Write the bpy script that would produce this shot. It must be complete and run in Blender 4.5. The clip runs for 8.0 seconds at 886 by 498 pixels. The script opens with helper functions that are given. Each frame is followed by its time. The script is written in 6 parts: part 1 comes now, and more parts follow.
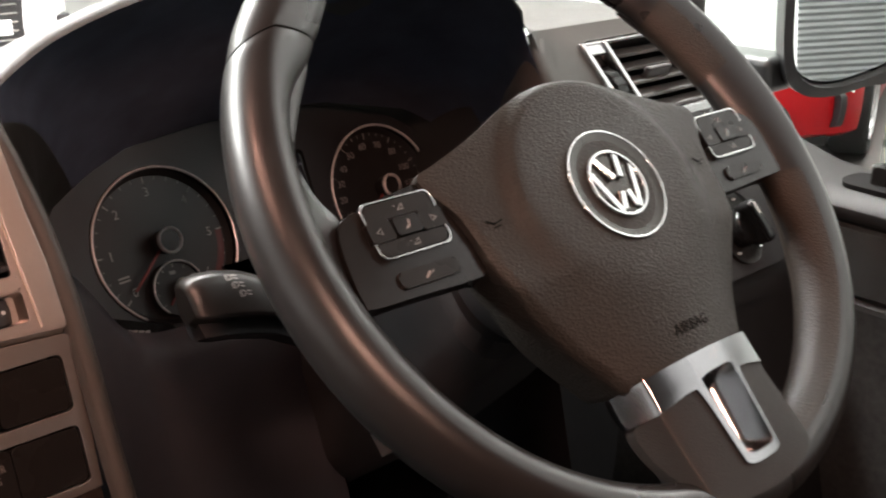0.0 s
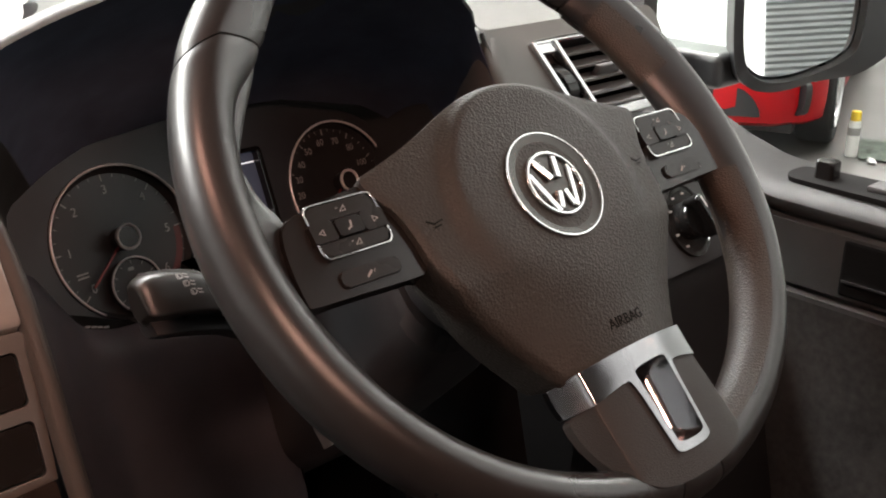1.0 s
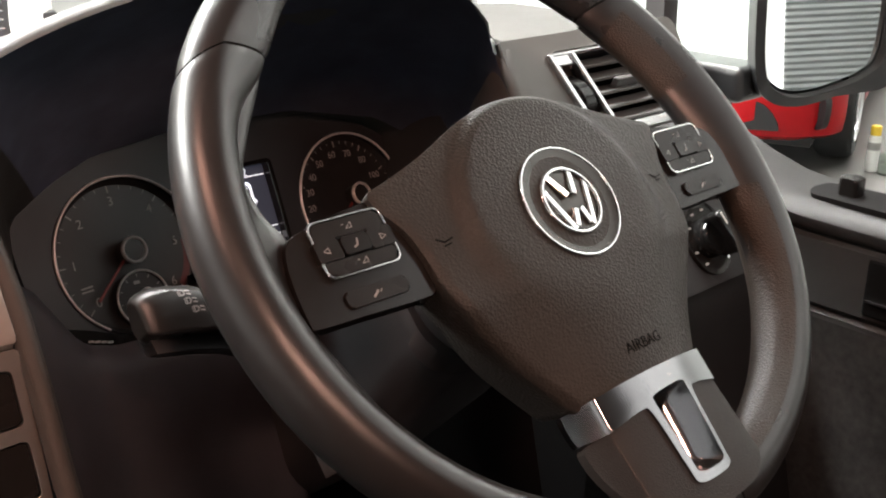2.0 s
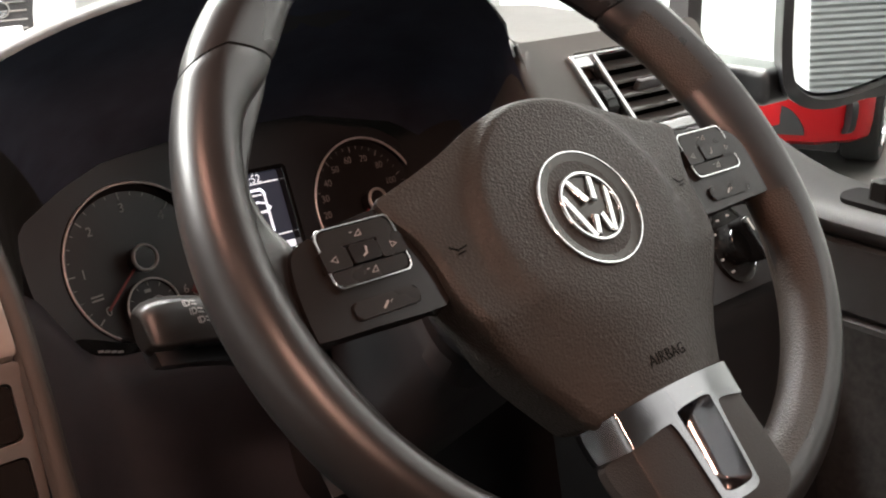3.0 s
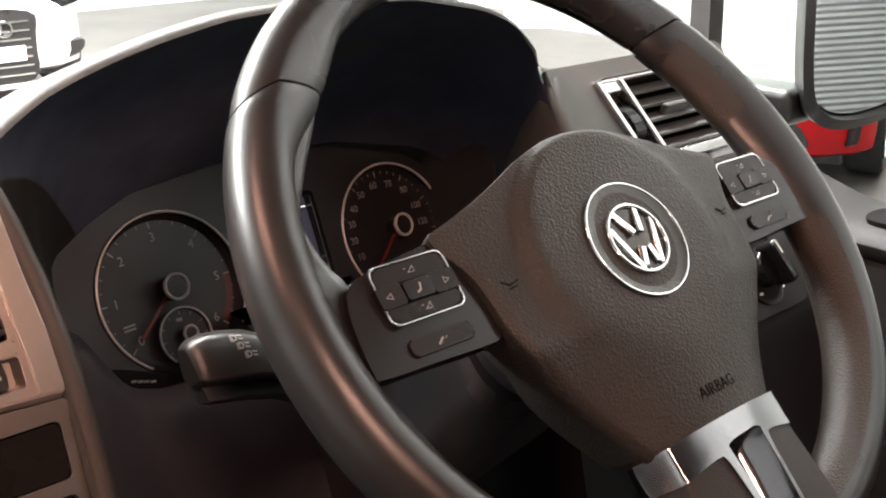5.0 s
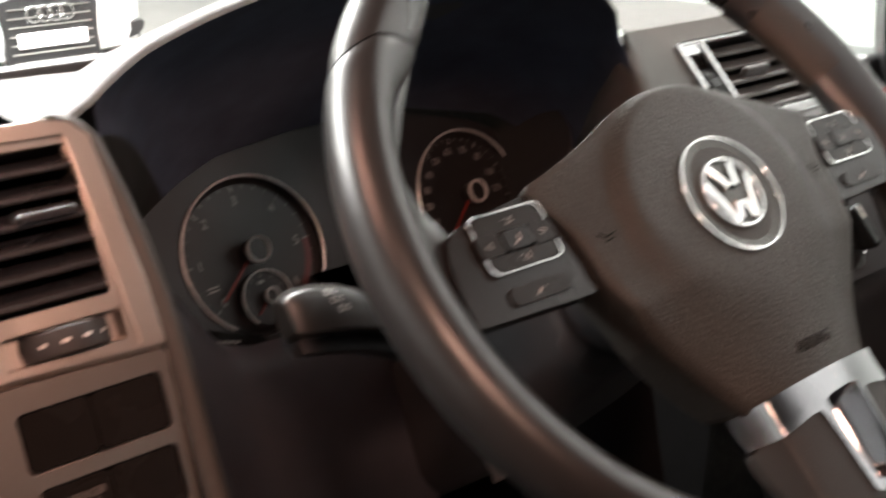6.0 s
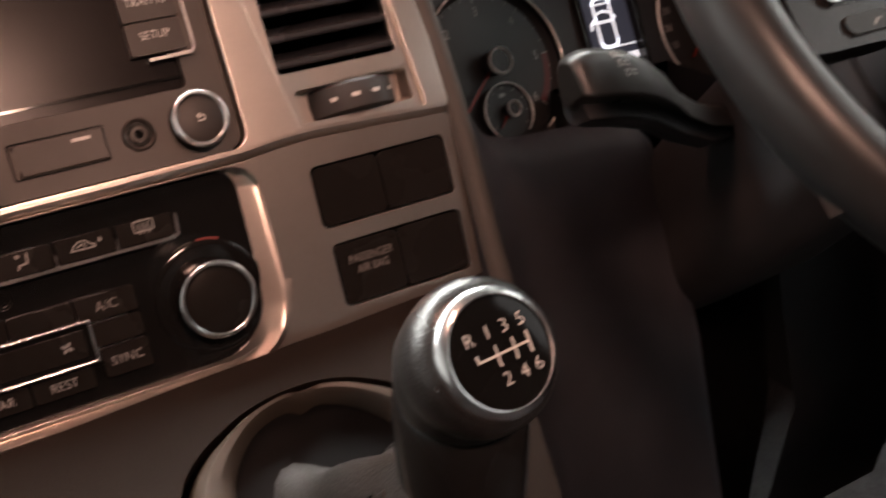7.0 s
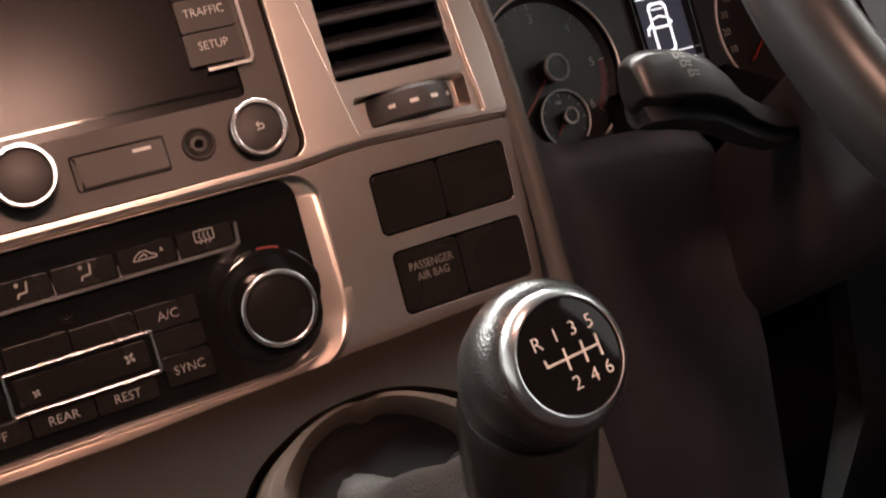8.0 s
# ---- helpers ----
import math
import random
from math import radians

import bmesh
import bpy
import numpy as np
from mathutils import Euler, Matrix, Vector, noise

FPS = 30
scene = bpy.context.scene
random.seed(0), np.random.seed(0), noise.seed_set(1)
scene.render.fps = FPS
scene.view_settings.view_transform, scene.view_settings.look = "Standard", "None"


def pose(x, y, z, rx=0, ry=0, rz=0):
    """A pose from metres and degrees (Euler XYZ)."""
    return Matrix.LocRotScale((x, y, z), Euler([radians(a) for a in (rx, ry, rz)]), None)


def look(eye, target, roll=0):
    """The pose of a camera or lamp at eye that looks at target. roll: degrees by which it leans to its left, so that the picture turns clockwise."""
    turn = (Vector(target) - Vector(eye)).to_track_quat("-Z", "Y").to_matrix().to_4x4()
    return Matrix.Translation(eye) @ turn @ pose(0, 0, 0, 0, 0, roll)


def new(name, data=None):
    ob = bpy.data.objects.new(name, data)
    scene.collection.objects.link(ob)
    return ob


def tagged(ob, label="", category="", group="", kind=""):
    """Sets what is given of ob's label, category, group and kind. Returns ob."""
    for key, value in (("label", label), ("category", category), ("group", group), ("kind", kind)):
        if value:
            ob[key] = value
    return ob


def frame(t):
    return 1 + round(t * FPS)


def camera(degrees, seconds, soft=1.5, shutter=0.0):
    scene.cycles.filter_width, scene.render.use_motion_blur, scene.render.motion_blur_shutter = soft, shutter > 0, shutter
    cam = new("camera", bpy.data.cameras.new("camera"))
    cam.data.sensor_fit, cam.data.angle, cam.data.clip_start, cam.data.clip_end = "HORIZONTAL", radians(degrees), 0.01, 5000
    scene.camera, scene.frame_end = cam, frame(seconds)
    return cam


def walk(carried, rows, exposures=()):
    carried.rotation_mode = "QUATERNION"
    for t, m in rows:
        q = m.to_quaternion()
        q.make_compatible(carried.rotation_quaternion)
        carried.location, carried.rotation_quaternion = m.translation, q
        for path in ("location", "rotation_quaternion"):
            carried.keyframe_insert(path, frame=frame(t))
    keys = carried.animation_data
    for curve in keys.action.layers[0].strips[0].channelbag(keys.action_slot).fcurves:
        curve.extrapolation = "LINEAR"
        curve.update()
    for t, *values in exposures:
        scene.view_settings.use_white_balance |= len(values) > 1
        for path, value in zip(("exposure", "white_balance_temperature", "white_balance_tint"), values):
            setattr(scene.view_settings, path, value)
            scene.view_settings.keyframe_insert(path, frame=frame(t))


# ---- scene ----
from mathutils.bvhtree import BVHTree


cam = camera(45.3, 8.0, soft=2.0, shutter=0.6)
PATH = [
    (0, -0.4263, -0.3699, 1.4219, 69.36, 0.03, -41.72),
    (0.5, -0.4301, -0.3903, 1.4348, 68.50, -0.18, -43.01),
    (1, -0.4257, -0.3930, 1.4342, 68.72, -0.19, -43.17),
    (1.5, -0.4188, -0.3881, 1.4315, 69.11, -0.21, -42.77),
    (3, -0.3914, -0.3664, 1.4234, 69.62, 0.14, -41.04),
    (3.5, -0.3892, -0.3654, 1.4163, 70.07, 0.99, -40.91),
    (4, -0.3921, -0.3592, 1.4229, 70.00, 0.80, -40.73),
    (5.5, -0.4138, -0.3468, 1.4338, 70.51, 0.59, -41.32),
    (6, -0.4280, -0.3412, 1.4218, 69.38, 1.51, -38.49),
    (6.5, -0.4749, -0.3202, 1.3739, 67.62, 2.41, -34.62),
    (7, -0.4863, -0.3101, 1.3498, 64.80, 4.38, -30.19),
    (7.5, -0.4865, -0.3080, 1.3403, 64.76, 5.77, -27.70),
    (8, -0.4879, -0.3042, 1.3438, 65.83, 6.22, -27.89),
]
walk(cam, [(t, pose(x, y, z, rx, ry, rz)) for t, x, y, z, rx, ry, rz in PATH],
     exposures=[(0, 0.13), (3.5, 0.20), (5.5, 0.33), (6.2, 0.25), (7.0, 0.12), (8.0, 0.27)])

# ---- light ----
world = bpy.data.worlds.new("world")
scene.world = world
world.use_nodes = True
world.node_tree.nodes["Background"].inputs[0].default_value = (0.8, 0.9, 1.0, 1)
world.node_tree.nodes["Background"].inputs[1].default_value = 0.05


def area_lamp(name, eye, target, sx, sy, watts, colour):
    data = bpy.data.lights.new(name, "AREA")
    data.shape, data.size, data.size_y, data.energy, data.color = "RECTANGLE", sx, sy, watts, colour
    ob = new(name, data)
    ob.matrix_world = look(eye, target)
    return ob


COOL, WARM = (1.0, 0.985, 0.95), (1.0, 0.52, 0.40)
area_lamp("workshop_light_front", (0.2, 1.58, 4.3), (0.2, 1.40, 0.0), 4.0, 0.5, 1150, COOL)
area_lamp("workshop_light_mid", (0.5, 5.0, 4.4), (0.5, 5.3, 0.0), 5.0, 1.4, 700, COOL)
area_lamp("workshop_light_side", (5.6, 2.2, 4.3), (5.4, 2.4, 0.0), 1.6, 4.5, 300, COOL)
area_lamp("workshop_light_left", (-3.0, 3.4, 3.7), (-0.2, 0.0, 1.3), 2.4, 1.4, 420, COOL)
area_lamp("workshop_light_rear", (4.6, -6.5, 4.2), (4.6, -8.5, 0.8), 3.0, 1.0, 500, COOL)
area_lamp("workshop_light_far", (1.5, 7.0, 4.4), (1.5, 6.6, 0.0), 6.0, 1.5, 2400, COOL)
area_lamp("side_window_daylight", (0.50, -0.30, 1.62), (-0.4, 0.0, 1.15), 0.80, 0.50, 2.0, COOL)
area_lamp("cab_roof_lamp", (-0.52, -0.02, 1.885), (-0.46, -0.05, 1.0), 0.16, 0.07, 2.8, (1.0, 0.50, 0.36))
area_lamp("rear_roof_lamp", (-0.41, -0.80, 1.885), (-0.32, -0.08, 1.18), 0.20, 0.09, 7.6, (1.0, 0.56, 0.42))
# weak fill added on the left to lift dark parts; no window modelled
area_lamp("left_fill_lamp", (-1.28, 0.05, 1.52), (0.0, 0.05, 1.2), 0.9, 0.45, 0.12, COOL)

# ---- materials ----


def nodes_of(name):
    m = bpy.data.materials.new(name)
    m.use_nodes = True
    nt = m.node_tree
    return m, nt, nt.nodes["Principled BSDF"]


def surface(name, colour, rough, metal=0.0, vary=0.12, scale=40.0, bump=0.0, bump_scale=900.0, coat=0.0, spec=0.5, cells=False, smudge=0.08):
    """Base colour varied at two scales, roughness with smudges, fine relief."""
    m, nt, b = nodes_of(name)
    N, L = nt.nodes.new, nt.links.new
    tc = N("ShaderNodeTexCoord")
    n1, n2 = N("ShaderNodeTexNoise"), N("ShaderNodeTexNoise")
    n1.inputs["Scale"].default_value, n1.inputs["Detail"].default_value = scale, 6
    n2.inputs["Scale"].default_value, n2.inputs["Detail"].default_value = scale * 0.18, 4
    L(tc.outputs["Object"], n1.inputs["Vector"])
    L(tc.outputs["Object"], n2.inputs["Vector"])
    add = N("ShaderNodeMath")
    L(n1.outputs["Fac"], add.inputs[0])
    L(n2.outputs["Fac"], add.inputs[1])
    half = N("ShaderNodeMapRange")
    half.inputs["From Min"].default_value, half.inputs["From Max"].default_value = 0.65, 1.35
    half.inputs["To Min"].default_value, half.inputs["To Max"].default_value = 1 - vary, 1 + vary
    L(add.outputs[0], half.inputs["Value"])
    mul = N("ShaderNodeVectorMath")
    mul.operation = "SCALE"
    mul.inputs[0].default_value = colour[:3]
    L(half.outputs[0], mul.inputs["Scale"])
    L(mul.outputs[0], b.inputs["Base Color"])
    rr = N("ShaderNodeMapRange")
    rr.inputs["From Min"].default_value, rr.inputs["From Max"].default_value = 0.3, 0.7
    rr.inputs["To Min"].default_value, rr.inputs["To Max"].default_value = max(0.02, rough - smudge), min(1, rough + smudge)
    L(n2.outputs["Fac"], rr.inputs["Value"])
    L(rr.outputs[0], b.inputs["Roughness"])
    b.inputs["Metallic"].default_value = metal
    b.inputs["Specular IOR Level"].default_value = spec
    b.inputs["Coat Weight"].default_value = coat
    b.inputs["Coat Roughness"].default_value = 0.08
    if bump:
        bp = N("ShaderNodeBump")
        bp.inputs["Strength"].default_value, bp.inputs["Distance"].default_value = bump, 0.0006
        if cells:
            v = N("ShaderNodeTexVoronoi")
            v.inputs["Scale"].default_value = bump_scale
            L(tc.outputs["Object"], v.inputs["Vector"])
            L(v.outputs["Distance"], bp.inputs["Height"])
        else:
            n3 = N("ShaderNodeTexNoise")
            n3.inputs["Scale"].default_value, n3.inputs["Detail"].default_value = bump_scale, 3
            L(tc.outputs["Object"], n3.inputs["Vector"])
            L(n3.outputs["Fac"], bp.inputs["Height"])
        L(bp.outputs[0], b.inputs["Normal"])
    return m


def glowing(name, colour, strength):
    m, nt, b = nodes_of(name)
    b.inputs["Base Color"].default_value = (*colour, 1)
    b.inputs["Emission Color"].default_value = (*colour, 1)
    b.inputs["Emission Strength"].default_value = strength
    return m


def clear_glass(name, gloss=0.06, tint=(0.96, 0.98, 0.97)):
    m, nt, b = nodes_of(name)
    tr, gl, mx, fr = (nt.nodes.new(k) for k in ("ShaderNodeBsdfTransparent", "ShaderNodeBsdfGlossy", "ShaderNodeMixShader", "ShaderNodeFresnel"))
    tr.inputs[0].default_value = (*tint, 1)
    gl.inputs["Roughness"].default_value = 0.02
    fr.inputs["IOR"].default_value = 1.0 + gloss * 5
    nt.links.new(fr.outputs[0], mx.inputs[0])
    nt.links.new(tr.outputs[0], mx.inputs[1])
    nt.links.new(gl.outputs[0], mx.inputs[2])
    nt.links.new(mx.outputs[0], nt.nodes["Material Output"].inputs["Surface"])
    return m


LEATHER = surface("smooth_leather", (0.018, 0.0175, 0.0175), 0.315, vary=0.15, scale=60, bump=0.10, bump_scale=1400, spec=0.5)
# brown tint paints the warm lamp's sheen into otherwise black leather
PERFORATED = surface("warm_tinted_perforated_leather", (0.030, 0.0225, 0.017), 0.50, vary=0.15, scale=60, bump=0.45, bump_scale=780, cells=True, spec=0.40)
AIRBAG = surface("grained_airbag_vinyl", (0.031, 0.0298, 0.027), 0.44, vary=0.10, scale=50, bump=0.62, bump_scale=640, cells=True, spec=0.23)
SPOKEVINYL = surface("fine_grained_vinyl", (0.024, 0.022, 0.0205), 0.50, vary=0.10, scale=50, bump=0.25, bump_scale=1100, cells=True, spec=0.3)
SATIN = surface("satin_black_plastic", (0.011, 0.010, 0.0095), 0.17, vary=0.10, scale=80, bump=0.05, bump_scale=2500, spec=0.28)
STALK = surface("worn_stalk_plastic", (0.022, 0.021, 0.020), 0.33, vary=0.1, scale=80, bump=0.1, bump_scale=2500)
MATT = surface("matt_dark_plastic", (0.034, 0.032, 0.032), 0.58, vary=0.15, scale=50, bump=0.25, bump_scale=1500)
# raised to blue-grey, painting in the ambient light the dark hood lacks
HOODIN = surface("hood_plastic_with_fill_light", (0.120, 0.130, 0.175), 0.85, vary=0.25, scale=30, bump=0.25, bump_scale=1500, spec=0.25)
# column plastic; also stands in for shade on the knee panel and stalk
SHADED = surface("column_plastic_and_painted_shade", (0.030, 0.029, 0.031), 0.60, vary=0.15, scale=50, bump=0.2, bump_scale=1500, spec=0.3)
# dark copy of the dash plastic with shade in its colour
DASHSHADE = surface("dash_plastic_painted_shaded", (0.024, 0.0235, 0.024), 0.55, vary=0.12, scale=50, bump=0.25, bump_scale=1500, spec=0.35)
DASH = surface("grained_grey_dash_plastic", (0.092, 0.088, 0.082), 0.58, vary=0.10, scale=40, bump=0.35, bump_scale=1300)
# bluish grey: the sheen of cool light is put into the colour
KNEE = surface("cool_tinted_grained_plastic", (0.057, 0.057, 0.067), 0.50, vary=0.15, scale=40, bump=0.35, bump_scale=1200)
EDGE = surface("taupe_grained_plastic", (0.044, 0.038, 0.033), 0.50, vary=0.10, scale=60, bump=0.3, bump_scale=1300)
KNOB = surface("worn_knob_leather", (0.014, 0.013, 0.0125), 0.27, vary=0.25, scale=90, bump=0.30, bump_scale=900, cells=True, smudge=0.12)
# taupe taken far down, so shade under the dash lies in the colour
LOWER = surface("shade_darkened_console_plastic", (0.0140, 0.0098, 0.0078), 0.58, vary=0.10, scale=60, bump=0.3, bump_scale=1300, spec=0.06)
SILVER = surface("warm_silver_paint", (0.57, 0.515, 0.475), 0.31, metal=0.95, vary=0.03, scale=500, smudge=0.004)
BRUSHED = surface("satin_aluminium", (0.60, 0.60, 0.61), 0.24, metal=1.0, vary=0.03, scale=400, smudge=0.03)
SPOKETRIM = surface("satin_chrome", (0.27, 0.27, 0.28), 0.18, metal=1.0, vary=0.03, scale=400, smudge=0.03)
DISH = surface("dark_satin_metal", (0.060, 0.060, 0.056), 0.24, metal=0.6, vary=0.05, scale=60, smudge=0.04)
CHROME = surface("chrome", (0.72, 0.72, 0.72), 0.07, metal=1.0, vary=0.03, scale=30, smudge=0.04)
PIANO = surface("gloss_black_plastic", (0.008, 0.008, 0.008), 0.07, vary=0.2, scale=30, spec=0.5, smudge=0.02)
SCREEN = surface("dark_screen_glass", (0.010, 0.008, 0.008), 0.20, vary=0.1, scale=30, spec=0.13, smudge=0.02)
BUTTON = surface("soft_dark_button", (0.012, 0.0105, 0.0095), 0.27, vary=0.1, scale=90, bump=0.08, bump_scale=2500, spec=0.22)
RADIO = surface("brown_grey_radio_plastic", (0.044, 0.037, 0.032), 0.45, vary=0.08, scale=80, bump=0.1, bump_scale=2500)
RADIOKEY = surface("brown_grey_key_plastic", (0.030, 0.025, 0.022), 0.42, vary=0.1, scale=90, bump=0.08, bump_scale=2500, spec=0.4)
INK = surface("pale_print", (0.62, 0.60, 0.57), 0.6, vary=0.1, scale=200)
KEYINK = surface("faded_key_print", (0.32, 0.305, 0.29), 0.6, vary=0.1, scale=200)
GREYINK = surface("grey_print", (0.30, 0.29, 0.28), 0.6, vary=0.1, scale=200)
FAINTINK = surface("faint_grey_print", (0.17, 0.16, 0.15), 0.6, vary=0.1, scale=200)
# black of print, seams and stitches; also paints the shade in recesses
INKANDSHADE = surface("black_print_and_recess_shade", (0.004, 0.004, 0.004), 0.8, spec=0.1)
REDINK = surface("red_print", (0.17, 0.014, 0.010), 0.5)
DIALINK = surface("dial_print", (0.23, 0.222, 0.215), 0.6, vary=0.1, scale=200)
DIALRED = surface("dark_red_print", (0.075, 0.008, 0.007), 0.5)
DIALRING = surface("dial_ring_silver", (0.62, 0.61, 0.60), 0.35, metal=0.35, vary=0.05, scale=200)
DIAL = surface("dial_face", (0.012, 0.011, 0.011), 0.50, vary=0.2, scale=60)
PLATE = surface("cluster_plate", (0.0135, 0.013, 0.0145), 0.5, vary=0.12, scale=60)
GAITERBAND = surface("light_brown_gaiter_leather", (0.045, 0.032, 0.023), 0.46, vary=0.15, scale=50, bump=0.2, bump_scale=900)
# near-black for the gaiter's painted shade and the truly black mirror switch plate
SHADEANDPLATE = surface("hollow_shade_and_switch_plate_black", (0.005, 0.0045, 0.0045), 0.8, vary=0.2, scale=40, spec=0.1)
BOOT = surface("gaiter_leather", (0.036, 0.033, 0.031), 0.45, vary=0.2, scale=40, bump=0.5, bump_scale=700, cells=True)
SLATS = surface("gloss_slat_plastic", (0.034, 0.034, 0.038), 0.26, vary=0.15, scale=60, spec=0.8)
GRILLE = surface("black_grille_plastic", (0.012, 0.012, 0.013), 0.35, vary=0.15, scale=60)
DOORCARD = surface("grey_door_card", (0.068, 0.067, 0.066), 0.50, vary=0.1, scale=40, bump=0.3, bump_scale=1300)
DOORFABRIC = surface("charcoal_door_fabric", (0.055, 0.052, 0.050), 0.9, vary=0.35, scale=130, bump=0.5, bump_scale=1600, spec=0.2)
CARPET = surface("black_carpet", (0.056, 0.054, 0.055), 0.95, vary=0.3, scale=200, bump=0.5, bump_scale=900, spec=0.1)
LINING = surface("grey_headlining", (0.22, 0.215, 0.205), 0.9, vary=0.08, scale=40)
# made-up dark colour of unseen walls, chosen to dim the fascia's reflections
DARKBACKING = surface("unseen_dark_reflection_backing", (0.060, 0.057, 0.055), 0.9, vary=0.15, scale=30)
FLOOR = surface("painted_concrete", (0.092, 0.088, 0.083), 0.40, vary=0.18, scale=3, bump=0.1, bump_scale=60)
WALL = surface("white_wall_paint", (0.80, 0.81, 0.80), 0.7, vary=0.05, scale=2)
SHUTTER = surface("grey_shutter_metal", (0.20, 0.21, 0.21), 0.5, metal=0.1, vary=0.08, scale=4)
REDPAINT = surface("red_car_paint", (0.36, 0.0025, 0.006), 0.32, vary=0.04, scale=4, coat=0.22, spec=0.18)
WHITEPAINT = surface("white_car_paint", (0.80, 0.80, 0.80), 0.3, vary=0.03, scale=4, coat=1.0)
TYRE = surface("tyre_rubber", (0.018, 0.018, 0.018), 0.8, vary=0.2, scale=20)
ALLOY = surface("alloy_rim", (0.55, 0.55, 0.56), 0.3, metal=0.9, vary=0.05, scale=20)
MIRROR = surface("mirror_glass", (0.93, 0.94, 0.94), 0.02, metal=1.0, vary=0.01, scale=5, smudge=0.0)
CAPGLOSS = surface("black_knob_cap", (0.006, 0.006, 0.006), 0.10, vary=0.2, scale=30, spec=0.22, smudge=0.02)
GLASS = clear_glass("window_glass")
YELLOW = surface("yellow_plastic_cap", (0.75, 0.50, 0.03), 0.4)
CANWHITE = surface("white_can_print", (0.75, 0.74, 0.72), 0.35)
TUBE = glowing("lit_tube", (0.95, 1.0, 0.98), 9.0)
LCD = glowing("display_backlight", (0.030, 0.033, 0.050), 0.55)
LCDWHITE = glowing("display_white", (0.92, 0.93, 1.0), 0.85)

# ---- mesh helpers ----


def mesh_of(bm, name, material, smooth=40):
    bmesh.ops.recalc_face_normals(bm, faces=bm.faces)
    bm.normal_update()
    bm.faces.index_update()
    me = bpy.data.meshes.new(name)
    for f in bm.faces:
        f.smooth = True
    for e in bm.edges:
        if len(e.link_faces) == 2 and e.calc_face_angle(0) > radians(smooth):
            e.smooth = False
    bm.faces.ensure_lookup_table()
    area, normal, limit = [f.calc_area() for f in bm.faces], [f.normal.copy() for f in bm.faces], math.cos(radians(smooth))
    split = []
    for f in bm.faces:
        for v in f.verts:
            total = Vector()
            for g in v.link_faces:
                if g is f or normal[g.index].dot(normal[f.index]) > limit:
                    total += normal[g.index] * area[g.index]
            flat = abs(normal[f.index].z) > 0.9999
            split.append(total.normalized() if total.length > 1e-14 and not flat else normal[f.index])
    bm.to_mesh(me)
    bm.free()
    me.materials.append(material)
    if split:
        me.normals_split_custom_set(split)
    return me


def part(name, bm, material, parent, label="", m=None, smooth=40):
    ob = new(name, mesh_of(bm, name, material, smooth))
    ob.parent = parent
    if m is not None:
        ob.matrix_basis = m
    if label:
        ob["label"] = label
    return ob


def thing(name, m, label, category, group="", kind=""):
    ob = new(name)
    ob.empty_display_size = 0.02
    ob.matrix_basis = m
    return tagged(ob, label, category, group, kind)


def solid(name, bm, material, label, category, m=None, group="", kind=""):
    ob = new(name, mesh_of(bm, name, material))
    if m is not None:
        ob.matrix_basis = m
    return tagged(ob, label, category, group, kind)


def box(x0, x1, y0, y1, z0, z1, bevel=0.0, segs=2, bm=None):
    own = bmesh.new()
    bmesh.ops.create_cube(own, size=1, matrix=Matrix.LocRotScale(((x0 + x1) / 2, (y0 + y1) / 2, (z0 + z1) / 2), None, (abs(x1 - x0), abs(y1 - y0), abs(z1 - z0))))
    if bevel:
        bmesh.ops.bevel(own, geom=own.edges[:], offset=bevel, segments=segs, profile=0.5, affect="EDGES")
    return merge(bm, own) if bm else own


def merge(bm, own):
    me = bpy.data.meshes.new("t")
    own.to_mesh(me)
    own.free()
    bm.from_mesh(me)
    bpy.data.meshes.remove(me)
    return bm


def rrect(x0, x1, y0, y1, r, n=6):
    """Outline of a rounded rectangle, counter-clockwise; r: one radius or four (bl, br, tr, tl)."""
    rs = r if isinstance(r, (tuple, list)) else (r,) * 4
    out = []
    for (cx, cy, a), q in zip(((x0, y0, 180), (x1, y0, 270), (x1, y1, 0), (x0, y1, 90)), rs):
        ox = cx + q if cx == x0 else cx - q
        oy = cy + q if cy == y0 else cy - q
        for k in range(n + 1 if q else 1):
            w = radians(a + (90 * k / n if q else 0))
            out.append((ox + q * math.cos(w), oy + q * math.sin(w)))
    return out


def ellipse(cx, cy, rx, ry, n=48):
    return [(cx + rx * math.cos(2 * math.pi * k / n), cy + ry * math.sin(2 * math.pi * k / n)) for k in range(n)]


def smooth_loop(pts, n=6):
    """A closed loop through the points, rounded (Catmull-Rom)."""
    out, m = [], len(pts)
    for i in range(m):
        p0, p1, p2, p3 = (np.array(pts[(i + k) % m], float) for k in (-1, 0, 1, 2))
        for k in range(n):
            t = k / n
            out.append(tuple(0.5 * (2 * p1 + (p2 - p0) * t + (2 * p0 - 5 * p1 + 4 * p2 - p3) * t * t + (3 * p1 - p0 - 3 * p2 + p3) * t ** 3)))
    return out


